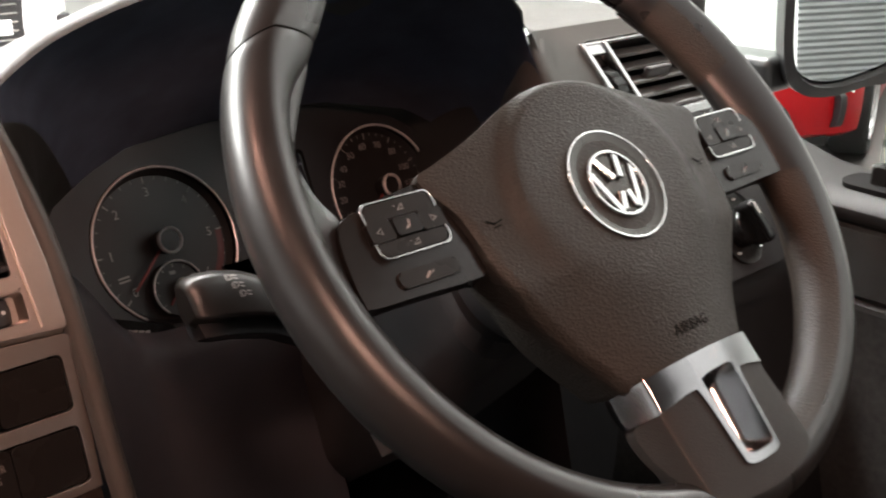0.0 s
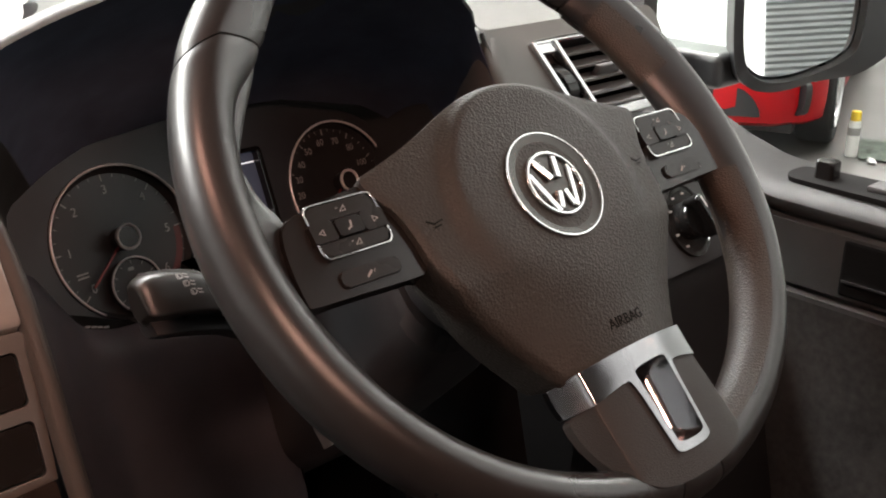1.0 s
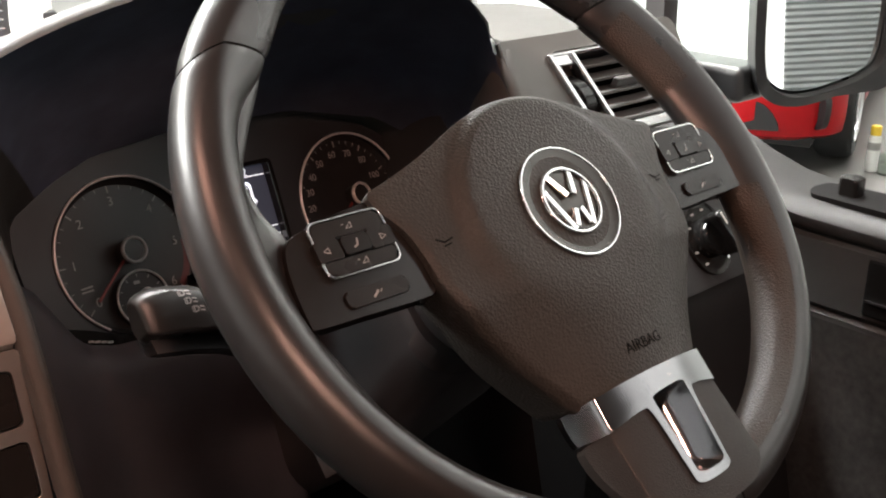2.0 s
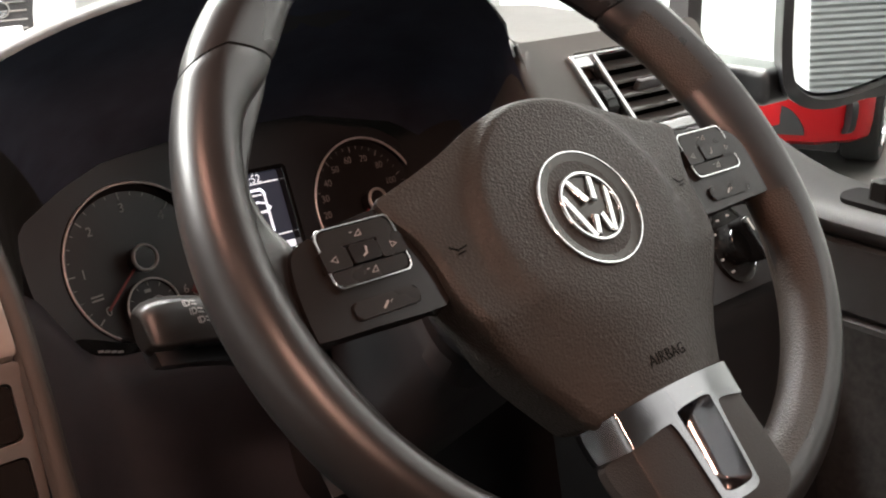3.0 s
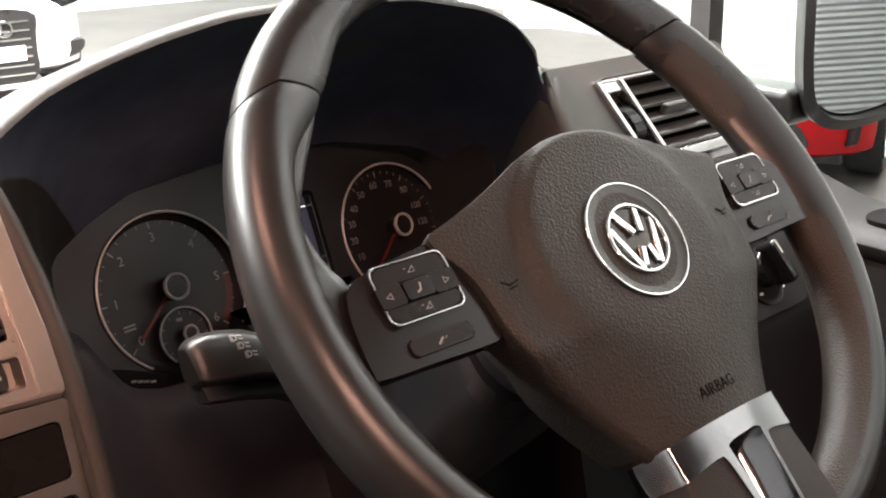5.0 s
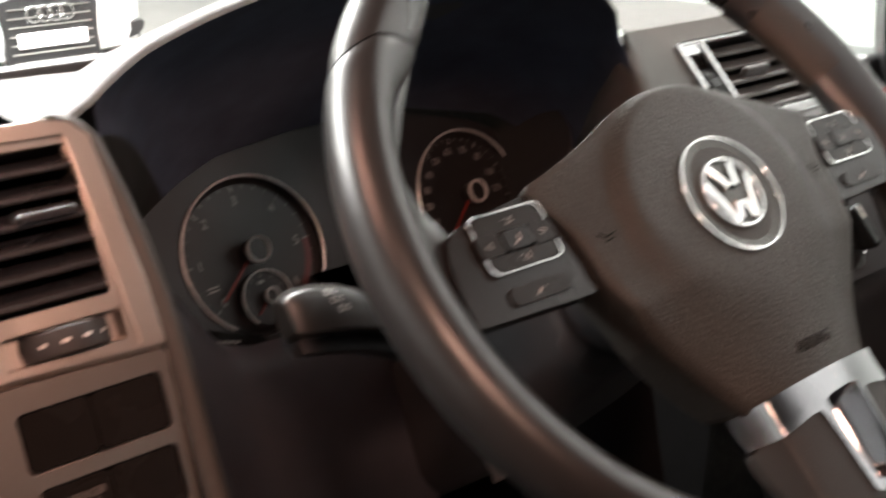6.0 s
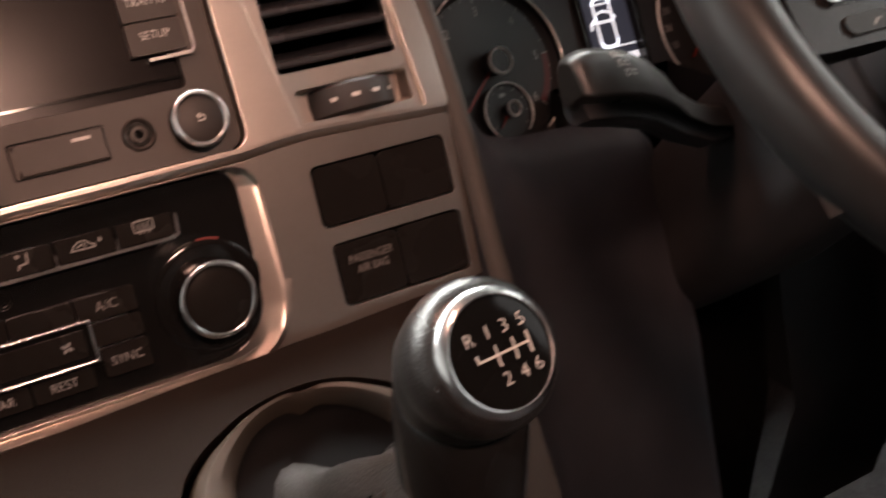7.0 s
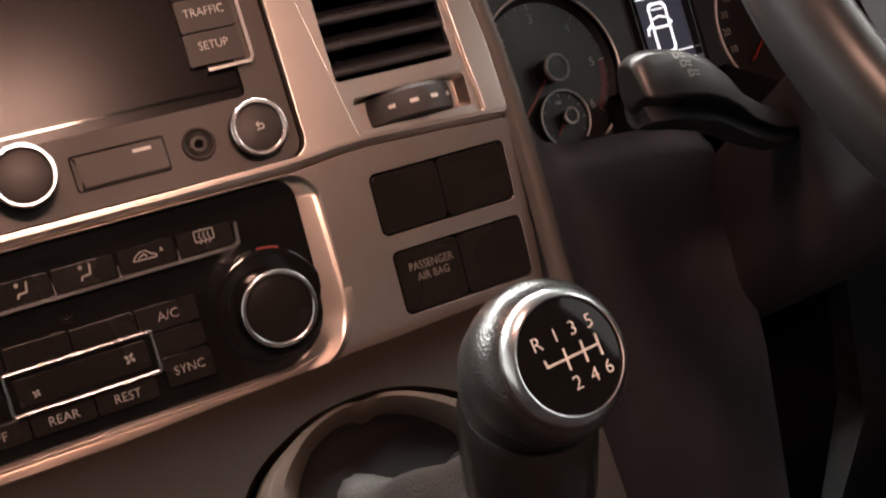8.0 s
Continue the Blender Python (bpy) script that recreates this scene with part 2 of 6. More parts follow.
def plate(outer, holes, z0, z1, bevel=0.0, segs=2):
    """A plate with holes: front at z1, back at z0."""
    bm = bmesh.new()
    edges = []
    for loop in [outer, *holes]:
        vs = [bm.verts.new((x, y, z1)) for x, y in loop]
        edges += [bm.edges.new((vs[i], vs[(i + 1) % len(vs)])) for i in range(len(vs))]
    bmesh.ops.triangle_fill(bm, use_beauty=True, use_dissolve=False, edges=edges)
    front = bm.faces[:]
    ext = bmesh.ops.extrude_face_region(bm, geom=front)
    moved = [g for g in ext["geom"] if isinstance(g, bmesh.types.BMVert)]
    bmesh.ops.translate(bm, verts=moved, vec=(0, 0, z0 - z1))
    bmesh.ops.recalc_face_normals(bm, faces=bm.faces)
    if bevel:
        rim = [e for e in bm.edges if len(e.link_faces) == 2 and e.calc_face_angle(0) > radians(50) and all(abs(v.co.z - z1) < 1e-6 for v in e.verts)]
        bmesh.ops.bevel(bm, geom=rim, offset=bevel, segments=segs, profile=0.5, affect="EDGES", clamp_overlap=True)
    return bm


def prism(outline, z0, z1, bevel=0.0, segs=2, bm=None):
    own = bmesh.new()
    a = [own.verts.new((x, y, z1)) for x, y in outline]
    b = [own.verts.new((x, y, z0)) for x, y in outline]
    top = own.faces.new(a)
    own.faces.new(b[::-1])
    n = len(a)
    for i in range(n):
        own.faces.new((a[i], b[i], b[(i + 1) % n], a[(i + 1) % n]))
    if bevel:
        bmesh.ops.bevel(own, geom=list(top.edges), offset=bevel, segments=segs, profile=0.5, affect="EDGES", clamp_overlap=True)
    return merge(bm, own) if bm else own


def loft(rows, closed=False, cap=False, bm=None):
    """Quads between rows of equally many points."""
    own = bm or bmesh.new()
    vs = [[own.verts.new(p) for p in row] for row in rows]
    n = len(rows[0])
    for r0, r1 in zip(vs, vs[1:]):
        for i in range(n if closed else n - 1):
            j = (i + 1) % n
            own.faces.new((r0[i], r0[j], r1[j], r1[i]))
    if cap:
        own.faces.new(vs[0][::-1])
        own.faces.new(vs[-1])
    return own


def lathe(profile, n=40, bm=None, cap=True):
    """Turns (radius, z) pairs round z."""
    rows = [[(r * math.cos(2 * math.pi * k / n), r * math.sin(2 * math.pi * k / n), z) for k in range(n)] for r, z in profile]
    return loft(rows, closed=True, cap=cap, bm=bm)


def torus(rad, tube, n=64, m=10, flat=1.0, z=0.0, bm=None, a0=0.0, a1=360.0):
    own = bm or bmesh.new()
    full = a1 - a0 >= 360
    k = n if full else n + 1
    rows = []
    for i in range(k):
        a = radians(a0 + (a1 - a0) * i / n)
        rows.append([own.verts.new(((rad + tube * math.cos(2 * math.pi * j / m)) * math.cos(a), (rad + tube * math.cos(2 * math.pi * j / m)) * math.sin(a), z + flat * tube * math.sin(2 * math.pi * j / m))) for j in range(m)])
    for i in range(n):
        r0, r1 = rows[i], rows[(i + 1) % k]
        for j in range(m):
            own.faces.new((r0[j], r1[j], r1[(j + 1) % m], r0[(j + 1) % m]))
    if not full:
        own.faces.new(rows[0][::-1])
        own.faces.new(rows[-1])
    return own


def moved(bm, m):
    bmesh.ops.transform(bm, matrix=m, verts=bm.verts)
    return bm


def line_bar(pts, width, z0, z1, bm=None, closed=False):
    """Flat raised bars along a run of points."""
    own = bm or bmesh.new()
    run = list(pts) + ([pts[0]] if closed else [])
    for (x0, y0), (x1, y1) in zip(run, run[1:]):
        d = Vector((x1 - x0, y1 - y0))
        if d.length < 1e-7:
            continue
        d.normalize()
        nx, ny = -d.y * width / 2, d.x * width / 2
        ex, ey = d.x * width * 0.4, d.y * width * 0.4
        prism([(x0 - ex - nx, y0 - ey - ny), (x1 + ex - nx, y1 + ey - ny), (x1 + ex + nx, y1 + ey + ny), (x0 - ex + nx, y0 - ey + ny)], z0, z1, bm=own)
    return own


def letters(text, size, x, y, z, turn=0.0, align="CENTER", thick=0.0001, shear=0.0, wide=1.0, thin=0.0):
    cu = bpy.data.curves.new("t", "FONT")
    cu.body, cu.size, cu.align_x, cu.align_y, cu.extrude, cu.shear = text, size, align, "CENTER", thick, shear
    cu.resolution_u, cu.offset = 3, -thin
    ob = bpy.data.objects.new("t", cu)
    scene.collection.objects.link(ob)
    me = bpy.data.meshes.new_from_object(ob.evaluated_get(bpy.context.evaluated_depsgraph_get()))
    bpy.data.objects.remove(ob)
    bpy.data.curves.remove(cu)
    bm = bmesh.new()
    bm.from_mesh(me)
    bpy.data.meshes.remove(me)
    return moved(bm, Matrix.Translation((x, y, z)) @ Matrix.Rotation(radians(turn), 4, "Z") @ Matrix.Diagonal((wide, 1, 1, 1)))


def leaning(x, y, z, deg):
    """A pose whose local y runs up a face that leans forward by deg, local z out of it towards the seats."""
    a = radians(deg)
    return Matrix(((1, 0, 0, x), (0, math.sin(a), -math.cos(a), y), (0, math.cos(a), math.sin(a), z), (0, 0, 0, 1)))


def mm(*v):
    return tuple(a / 1000 for a in v)


def mrect(u0, u1, v0, v1, r, n=6):
    return rrect(u0 / 1000, u1 / 1000, v0 / 1000, v1 / 1000, tuple(q / 1000 for q in r) if isinstance(r, tuple) else r / 1000, n)


HUB = 1.25
WHEEL = leaning(0, 0, HUB, 43)
FASCIA = leaning(0, 0.13225, HUB - 0.070, 23.92)
CLUSTER = leaning(-0.059, 0.367, HUB - 0.119, 24) @ Matrix.Rotation(radians(5.2), 4, "Y")

# ---- cab structure ----
ARCH = [(-0.245, 0.050), (-0.235, 0.060), (-0.203, 0.077), (-0.17, 0.089), (-0.136, 0.098), (-0.0885, 0.107), (-0.024, 0.110),
        (0.05, 0.107), (0.117, 0.094), (0.151, 0.079), (0.182, 0.053), (0.198, 0.034)]
AX, AZ = [a for a, _ in ARCH], [b for _, b in ARCH]


def smoothed(f, x, w=0.012):
    return sum(f(x + k * w / 2) for k in (-2, -1, 0, 1, 2)) / 5


def arch_z(x):
    return float(np.interp(x, AX, AZ))


def base_z(x):
    return float(np.interp(x, [-0.26, 0.2, 0.5], [0.050, 0.034, 0.022]))


def lip_y(x):
    return float(np.interp(x, [-0.30, -0.25, -0.2, 0.14, 0.175, 0.195, 0.24], [0.190, 0.192, 0.205, 0.205, 0.212, 0.228, 0.2295]))


def top_z(x, d):
    """Height of the dash top at x, d metres ahead of its rear edge."""
    a = smoothed(lambda q: max(arch_z(q), base_z(q)) if -0.25 < q < 0.2 else base_z(q), x)
    fall = np.interp(d, [0, 0.02, 0.04, 0.07, 0.11, 0.16], [1, 0.96, 0.82, 0.5, 0.18, 0.0])
    sink = np.interp(x, [0.0, 0.2], [0.155 * max(0.0, d - 0.05), 0.205 * max(0.0, d - 0.22)])
    edge = -0.0045 * max(0.0, 1 - d / 0.005) ** 2
    return base_z(x) + (a - base_z(x)) * fall + edge - sink


xs = sorted(set([round(-1.25 + 0.05 * k, 4) for k in range(20)] + [round(-0.3 + 0.0125 * k, 4) for k in range(59)]))
ds = [0, 0.0012, 0.0025, 0.005, 0.02, 0.035, 0.05, 0.065, 0.08, 0.095, 0.11, 0.135, 0.16, 0.2, 0.24, 0.32, 0.45, 0.66]
bm = loft([[(x, lip_y(x) + d, HUB + top_z(x, d)) for x in xs] for d in ds])
bmesh.ops.solidify(bm, geom=bm.faces[:], thickness=0.004)
dash = thing("dashboard", pose(0, 0, HUB), "grey grained plastic dashboard with hooded instrument binnacle", "dashboard", kind="structure")
dash.matrix_basis = Matrix()
part("dash_top", bm, DASH, dash)


def resampled(pts, n):
    p = np.array(pts, float)
    s = np.r_[0, np.cumsum(np.linalg.norm(np.diff(p, axis=0), axis=1))]
    q = np.linspace(0, s[-1], n)
    return [tuple(np.interp(q, s, p[:, k])[i] for k in range(3)) for i in range(n)]


# inside of the hood, from its lip to the instrument plate
lip = [(-0.236, 0.105, -0.135), (-0.236, 0.13, -0.075), (-0.234, 0.17, 0.0), (-0.238, 0.192, 0.045)] + [(x, lip_y(x) + 0.002, z - 0.004) for x, z in ARCH[1:-1]] + [(0.194, 0.226, 0.030), (0.197, 0.212, 0.0), (0.197, 0.172, -0.07), (0.197, 0.131, -0.14)]
inner = [(-0.150, 0.340, -0.185), (-0.156, 0.365, -0.125), (-0.148, 0.385, -0.082), (-0.110, 0.396, -0.062), (-0.072, 0.402, -0.048), (0.005, 0.406, -0.040), (0.119, 0.406, -0.041), (0.209, 0.398, -0.060), (0.250, 0.385, -0.085), (0.256, 0.365, -0.125), (0.250, 0.340, -0.185)]
a, b = resampled(lip, 60), resampled(inner, 60)
rows = []
for k in range(9):
    s = k / 8
    bow = 0.018 * math.sin(math.pi * s)
    rows.append([tuple((1 - s) * np.array(p) + s * np.array(q) + np.array((0, 0, bow + HUB))) for p, q in zip(a, b)])
side = sum(1 for p in a if p[2] < 0.044 and p[0] < 0)
for nm, cut, mat, lab in (("hood_lining", slice(side - 1, None), HOODIN, "inside of the binnacle hood, fill light painted into its grey"), ("binnacle_side", slice(None, side), EDGE, "taupe side of the binnacle")):
    bm = loft([r[cut] for r in rows])
    bmesh.ops.solidify(bm, geom=bm.faces[:], thickness=-0.002)
    part(nm, bm, mat, dash, lab)

# knee panel below the instruments, with a rolled top lip
def knee(x0, x1, zt0, zt1, y0=0.25, zt=None, n=10):
    rows = []
    zs = zt if zt else [(x0, zt0), (x1, zt1)]
    for dz, dy in ((-0.075, 0.085), (-0.045, 0.05), (-0.012, 0.02), (0, 0.006), (-0.004, -0.006), (-0.014, -0.013), (-0.03, -0.018), (-0.12, -0.05), (-0.25, -0.08), (-0.40, -0.05), (-0.55, 0.10)):
        rows.append([(x0 + (x1 - x0) * k / n, y0 + dy, HUB + float(np.interp(x0 + (x1 - x0) * k / n, [q for q, _ in zs], [q for _, q in zs])) + dz) for k in range(n + 1)])
    own = loft(rows)
    bmesh.ops.solidify(own, geom=own.faces[:], thickness=0.006)
    return own


part("knee_panel", knee(-0.236, -0.037, 0, 0, 0.216, [(-0.236, -0.030), (-0.222, -0.048), (-0.195, -0.072), (-0.182, -0.094), (-0.174, -0.108), (-0.166, -0.1165), (-0.148, -0.1225), (-0.108, -0.1250), (-0.072, -0.1280), (-0.054, -0.1330), (-0.045, -0.1420), (-0.037, -0.160)], 44), KNEE, dash, "grained knee panel, cool light tinted into its grey")
# same panel in a darker plastic, painting the shade behind the wheel
part("knee_panel", knee(0.09, 0.24, -0.150, -0.150, 0.27), SHADED, dash)
# darkened too, standing for shade low behind the wheel
part("knee_panel", knee(0.20, 0.430, -0.183, -0.183, 0.116), DASHSHADE, dash)
# recess round the steering column
bm = loft([[(-0.037, 0.23, HUB - 0.15), (-0.037, 0.17, HUB - 0.26), (-0.02, 0.20, HUB - 0.40), (0.0, 0.24, HUB - 0.6)], [(-0.02, 0.36, HUB - 0.15), (-0.02, 0.36, HUB - 0.26), (-0.02, 0.36, HUB - 0.40), (0.0, 0.36, HUB - 0.6)], [(0.10, 0.36, HUB - 0.15), (0.10, 0.36, HUB - 0.26), (0.10, 0.36, HUB - 0.40), (0.10, 0.36, HUB - 0.6)], [(0.092, 0.27, HUB - 0.15), (0.092, 0.24, HUB - 0.26), (0.092, 0.22, HUB - 0.40), (0.1, 0.25, HUB - 0.6)]])
bmesh.ops.solidify(bm, geom=bm.faces[:], thickness=0.003)
part("column_recess", bm, SHADED, dash)

# right-hand face of the dash, with the vent and the light switch
RIGHT = leaning(0.30, 0.200, HUB - 0.012, 30.5)
face = rrect(-0.098, 0.132, -0.092, 0.0535, (0.004, 0.004, 0.012, 0.002))
SLANT = Matrix(((1, -0.30, 0, 0.0070), (0, 0.87, 0, -0.0015), (0, 0, 1, 0), (0, 0, 0, 1)))
bm = plate(face, [[(x - 0.42 * y + 0.0175, y - 0.004) for x, y in rrect(-0.045, 0.090, -0.047, 0.042, 0.006)]], -0.006, 0.0, 0.002)
part("side_face", bm, DASH, dash, m=RIGHT)
face = rrect(-0.105, 0.126, -0.196, -0.0935, (0.02, 0.02, 0.004, 0.004))
bm = plate(face, [ellipse(0.0645, -0.154, 0.0285, 0.0335, 32)], -0.006, -0.0005, 0.002)
rows = []
for k in range(17):
    v = 0.046 - 0.190 * k / 16
    rows.append([(-0.098 + u + 0.006 * max(0.0, (v - 0.02) / 0.026) ** 2, v - 0.3 * max(0.0, -w - 0.02), w) for u, w in ((0.010, 0.0012), (0.004, 0.0014), (0.000, 0.0006), (-0.0035, -0.0020), (-0.0055, -0.0070), (-0.0055, -0.014), (-0.003, -0.024), (0.003, -0.042), (0.012, -0.070), (0.024, -0.105), (0.036, -0.14))])
part("side_roll", loft(rows), DASH, dash, "rounded grey edge of the binnacle", m=RIGHT)
# continues the dash face, split off darker to carry its shade
part("shaded_face", bm, DASHSHADE, dash, "lower dash face with its shade painted dark grey", m=RIGHT)
part("dash_core", box(0.235, 0.425, 0.32, 0.70, HUB - 0.30, HUB - 0.02), MATT, dash)

# ---- steering wheel ----
wheel = thing("steering_wheel", WHEEL, "black leather three-spoke steering wheel with satin silver trim", "steering wheel")
RC, TA, TB = 0.1845, 0.0155, 0.0175


def thumb(a):
    """How far the leather swells inwards at angle a (degrees) for the thumb rest above the spokes."""
    a = a % 360
    if a < 90 or a > 270:
        a = 180 - a if a < 90 else 540 - a
        return float(np.interp(a, [95, 112, 123, 130, 136, 158, 168, 178, 188, 200, 214], [0, 0.002, 0.006, 0.0095, 0.0115, 0.0130, 0.0125, 0.0110, 0.0085, 0.0035, 0]))
    return float(np.interp(a, [95, 112, 123, 130, 135, 140, 144, 148, 152, 157], [0, 0.001, 0.003, 0.0075, 0.0095, 0.0095, 0.0075, 0.004, 0.0015, 0]))


def rim_point(a, t, g=1.0):
    ct, st = math.cos(t), math.sin(t)
    swell = thumb(a) * max(0.0, -ct) ** 0.8
    rad = RC + TA * g * ct * (0.95 if ct < 0 else 1.0) - swell
    z = TB * g * st * (1 - 30 * swell)
    return (rad * math.cos(radians(a)), rad * math.sin(radians(a)), z)


def rim_sector(a0, a1, n, swell=0.0, skew=(0, 0)):
    """Leather tube from a0 to a1; skew tilts its end seams across the tube."""
    rows = []
    for i in range(n + 1):
        s = i / n
        g = 1 + swell * math.sin(math.pi * s) ** 0.7 if swell else 1
        e = min(1.0, 0.965 + 0.035 * min(s, 1 - s) * n / 1.5)
        ring = []
        for j in range(36):
            t = 2 * math.pi * j / 36
            a = (1 - s) * (a0 + skew[0] * math.cos(t)) + s * (a1 + skew[1] * math.cos(t))
            ring.append(rim_point(a, t, g * e))
        rows.append(ring)
    return loft(rows, closed=True, cap=True)


SK = 5.0
part("rim_top", rim_sector(37.8, 142.2, 80, 0, (-SK, SK)), LEATHER, wheel, "smooth black leather rim")
part("rim_side", rim_sector(142.8, 265, 110, 0.06, (SK, -1)), LEATHER, wheel, "smooth black leather rim")
part("rim_side", rim_sector(-85, 37.2, 110, 0.06, (1, -SK)), LEATHER, wheel, "smooth black leather rim")
part("rim_bottom", rim_sector(265.5, 274.5, 10, 0, (-1, 1)), LEATHER, wheel)
for ang, k in ((37.5, -SK), (142.5, SK), (265.25, -1), (274.75, 1)):
    bm = loft([[rim_point(ang + da + k * math.cos(2 * math.pi * j / 36), 2 * math.pi * j / 36, 0.955) for j in range(36)] for da in (-0.7, 0.7)], closed=True)
    part("rim_seam", bm, INKANDSHADE, wheel)
# thin leather web between the thumb rests and the spokes
for sx in (-1, 1):
    rows = []
    for i in range(25):
        a = 139.5 + 36 * i / 24
        edge = float(np.interp(a, [139, 143, 148, 155.5, 160, 166, 171, 173.5, 176], [0.160, 0.1585, 0.1592, 0.1618, 0.1645, 0.1645, 0.1610, 0.1580, 0.1560]))
        ring = []
        for t in range(14):
            q = 2 * math.pi * t / 14
            mid, half_w = (edge + 0.178) / 2, (0.178 - edge) / 2
            rad = mid + half_w * math.copysign(abs(math.cos(q)) ** 0.7, math.cos(q))
            z = -0.0045 + (0.0040 + 0.28 * (rad - edge)) * math.copysign(abs(math.sin(q)) ** 0.8, math.sin(q))
            ring.append((sx * -rad * math.cos(radians(a)), rad * math.sin(radians(a)), z))
        rows.append(ring)
    part("thumb_web", loft(rows, closed=True, cap=True), LEATHER, wheel, "smooth leather thumb rest")
# perforated grip on the inner side
for a0, a1 in ((-83, -12), (15, 35)):
    rows = []
    for i in range(41):
        a, s = a0 + (a1 - a0) * i / 40, i / 40
        lift = 0.035 * min(1, 6 * s, 6 * (1 - s))
        row = []
        for j in range(13):
            e = min(1.0, 3 * min(j, 12 - j) / 12)
            row.append(rim_point(a, radians(110 + 138 * j / 12), 1.066 + lift * e))
        rows.append(row)
    part("grip_pad", loft(rows), PERFORATED, wheel, "perforated leather grip")

half = [(0, 0.0522), (0.020, 0.0508), (0.040, 0.0452), (0.056, 0.0386), (0.070, 0.0332), (0.085, 0.0283), (0.098, 0.0245), (0.1085, 0.0212), (0.1075, 0.0125), (0.0990, -0.003), (0.0955, -0.018), (0.0945, -0.032), (0.0905, -0.046), (0.0840, -0.060), (0.0770, -0.072), (0.0620, -0.094), (0.0530, -0.108), (0.0495, -0.1135), (0.0455, -0.1158), (0.024, -0.1180), (0, -0.1187)]
outline = half + [(-x, y) for x, y in half[-2:0:-1]]
outline = smooth_loop(outline, 4)


def pad_height(x, y):
    """How far the airbag cover stands out: a dome, sharper towards its foot, with a raised disc round the emblem."""
    d = math.hypot(x, (y + 0.016) * 1.0)
    disc = 0.0052 / (1 + math.exp((d - 0.0675) / (0.0014 + 0.10 * max(0.0, -0.010 - y))))
    sharp = float(np.interp(y, [-0.113, -0.094, -0.072, -0.05], [5.2, 3.6, 1.75, 0.35]))
    flank = 0.07 * max(0.0, d - 0.066) * float(np.interp(y, [-0.06, -0.02], [0.0, 1.0]))
    return 0.0205 - sharp * x * x + disc - flank - 0.03 * max(0.0, -y - 0.10)


c = np.array((0, -0.018))
reach = sorted((math.atan2(y - c[1], x - c[0]), math.hypot(x - c[0], y - c[1])) for x, y in outline)


def pad_surface(x, y):
    """Height of the airbag cover with its rolled-off edge."""
    s = math.hypot(x - c[0], y - c[1]) / float(np.interp(math.atan2(y - c[1], x - c[0]), [p for p, _ in reach], [q for _, q in reach]))
    wide = float(np.interp(y, [-0.09, -0.03, 0.01], [0.045, 0.060, 0.060]))
    return pad_height(x, y) - float(np.interp(y, [-0.06, 0.0], [0.0030, 0.0008])) * max(0.0, (s - 1 + wide) / wide) ** 2


rows = []
for k in range(44):
    s = max(k / 34 * 0.93, 0.004) if k < 35 else 0.93 + 0.07 * (k - 34) / 9
    rows.append([(*(c + (np.array(p) - c) * s), pad_surface(*(c + (np.array(p) - c) * s))) for p in outline])
for s, dz in ((1.003, -0.0022), (0.998, -0.006), (0.985, -0.014), (0.95, -0.030)):
    rows.append([(c[0] + (x - c[0]) * s, c[1] + (y - c[1]) * s, pad_surface(x, y) + dz) for x, y in outline])
bm = loft(rows, closed=True)
bm.faces.new([v for v in bm.verts][:len(outline)])
part("airbag_cover", bm, AIRBAG, wheel, "grained black airbag cover", smooth=50)
bm = letters("AIRBAG", 0.0084, 0.0015, -0.0985, 0.0002, wide=0.95)
for v in bm.verts:
    v.co.z += pad_surface(v.co.x, v.co.y)
part("airbag_lettering", bm, INKANDSHADE, wheel, "dark embossed lettering")
for sx in (-1, 1):
    u = 0.083 * sx
    bm = line_bar([(u - 0.004, -0.012), (u, -0.0145), (u + 0.005, -0.0135)], 0.0008, 0, 0.0003)
    line_bar([(u - 0.001, -0.0165), (u + 0.003, -0.016)], 0.0008, 0, 0.0003, bm)
    for v in bm.verts:
        v.co.z += pad_surface(v.co.x, v.co.y) + 0.0003
    part("horn_mark", bm, INKANDSHADE, wheel)
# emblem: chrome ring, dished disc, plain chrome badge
EM = Matrix.Translation((0, -0.0157, pad_height(0, -0.0157) - 0.0006))
bm = torus(0.0318, 0.0009, 80, 10, 1.0, 0.0014)
part("emblem_ring", bm, CHROME, wheel, "thin chrome ring", EM)
bm = lathe([(0.0001, -0.0004), (0.019, -0.0004), (0.027, 0.0006), (0.0312, 0.0018), (0.0312, -0.004)], 72)
part("emblem_dish", bm, DISH, wheel, "dished grey metal disc", EM)
badge = part("badge", torus(0.0188, 0.0013, 64, 10, 1.0, 0.0016), CHROME, wheel, "round chrome badge", EM)
for pts in ([(-0.0086, 0.0162), (-0.0024, 0.0024)], [(0.0086, 0.0162), (0.0024, 0.0024)], [(-0.0160, 0.0086), (-0.0070, -0.0164)], [(0.0160, 0.0086), (0.0070, -0.0164)], [(-0.0052, -0.0150), (-0.0020, -0.0052)], [(0.0052, -0.0150), (0.0020, -0.0052)]):
    (x0, y0), (x1, y1) = pts
    d = Vector((x1 - x0, y1 - y0)).normalized()
    w = 0.0021
    bar = prism([(x0 - d.y * -w, y0 - d.x * w), (x1 - d.y * -w, y1 - d.x * w), (x1 + d.y * -w, y1 + d.x * w), (x0 + d.y * -w, y0 + d.x * w)], 0.0, 0.0020, 0.0009, 3)
    for v in bar.verts:
        v.co.z += 0.0022 * (1 - (v.co.x ** 2 + v.co.y ** 2) / 0.019 ** 2)
    part("badge_bar", bar, CHROME, badge, "slanted chrome bar")

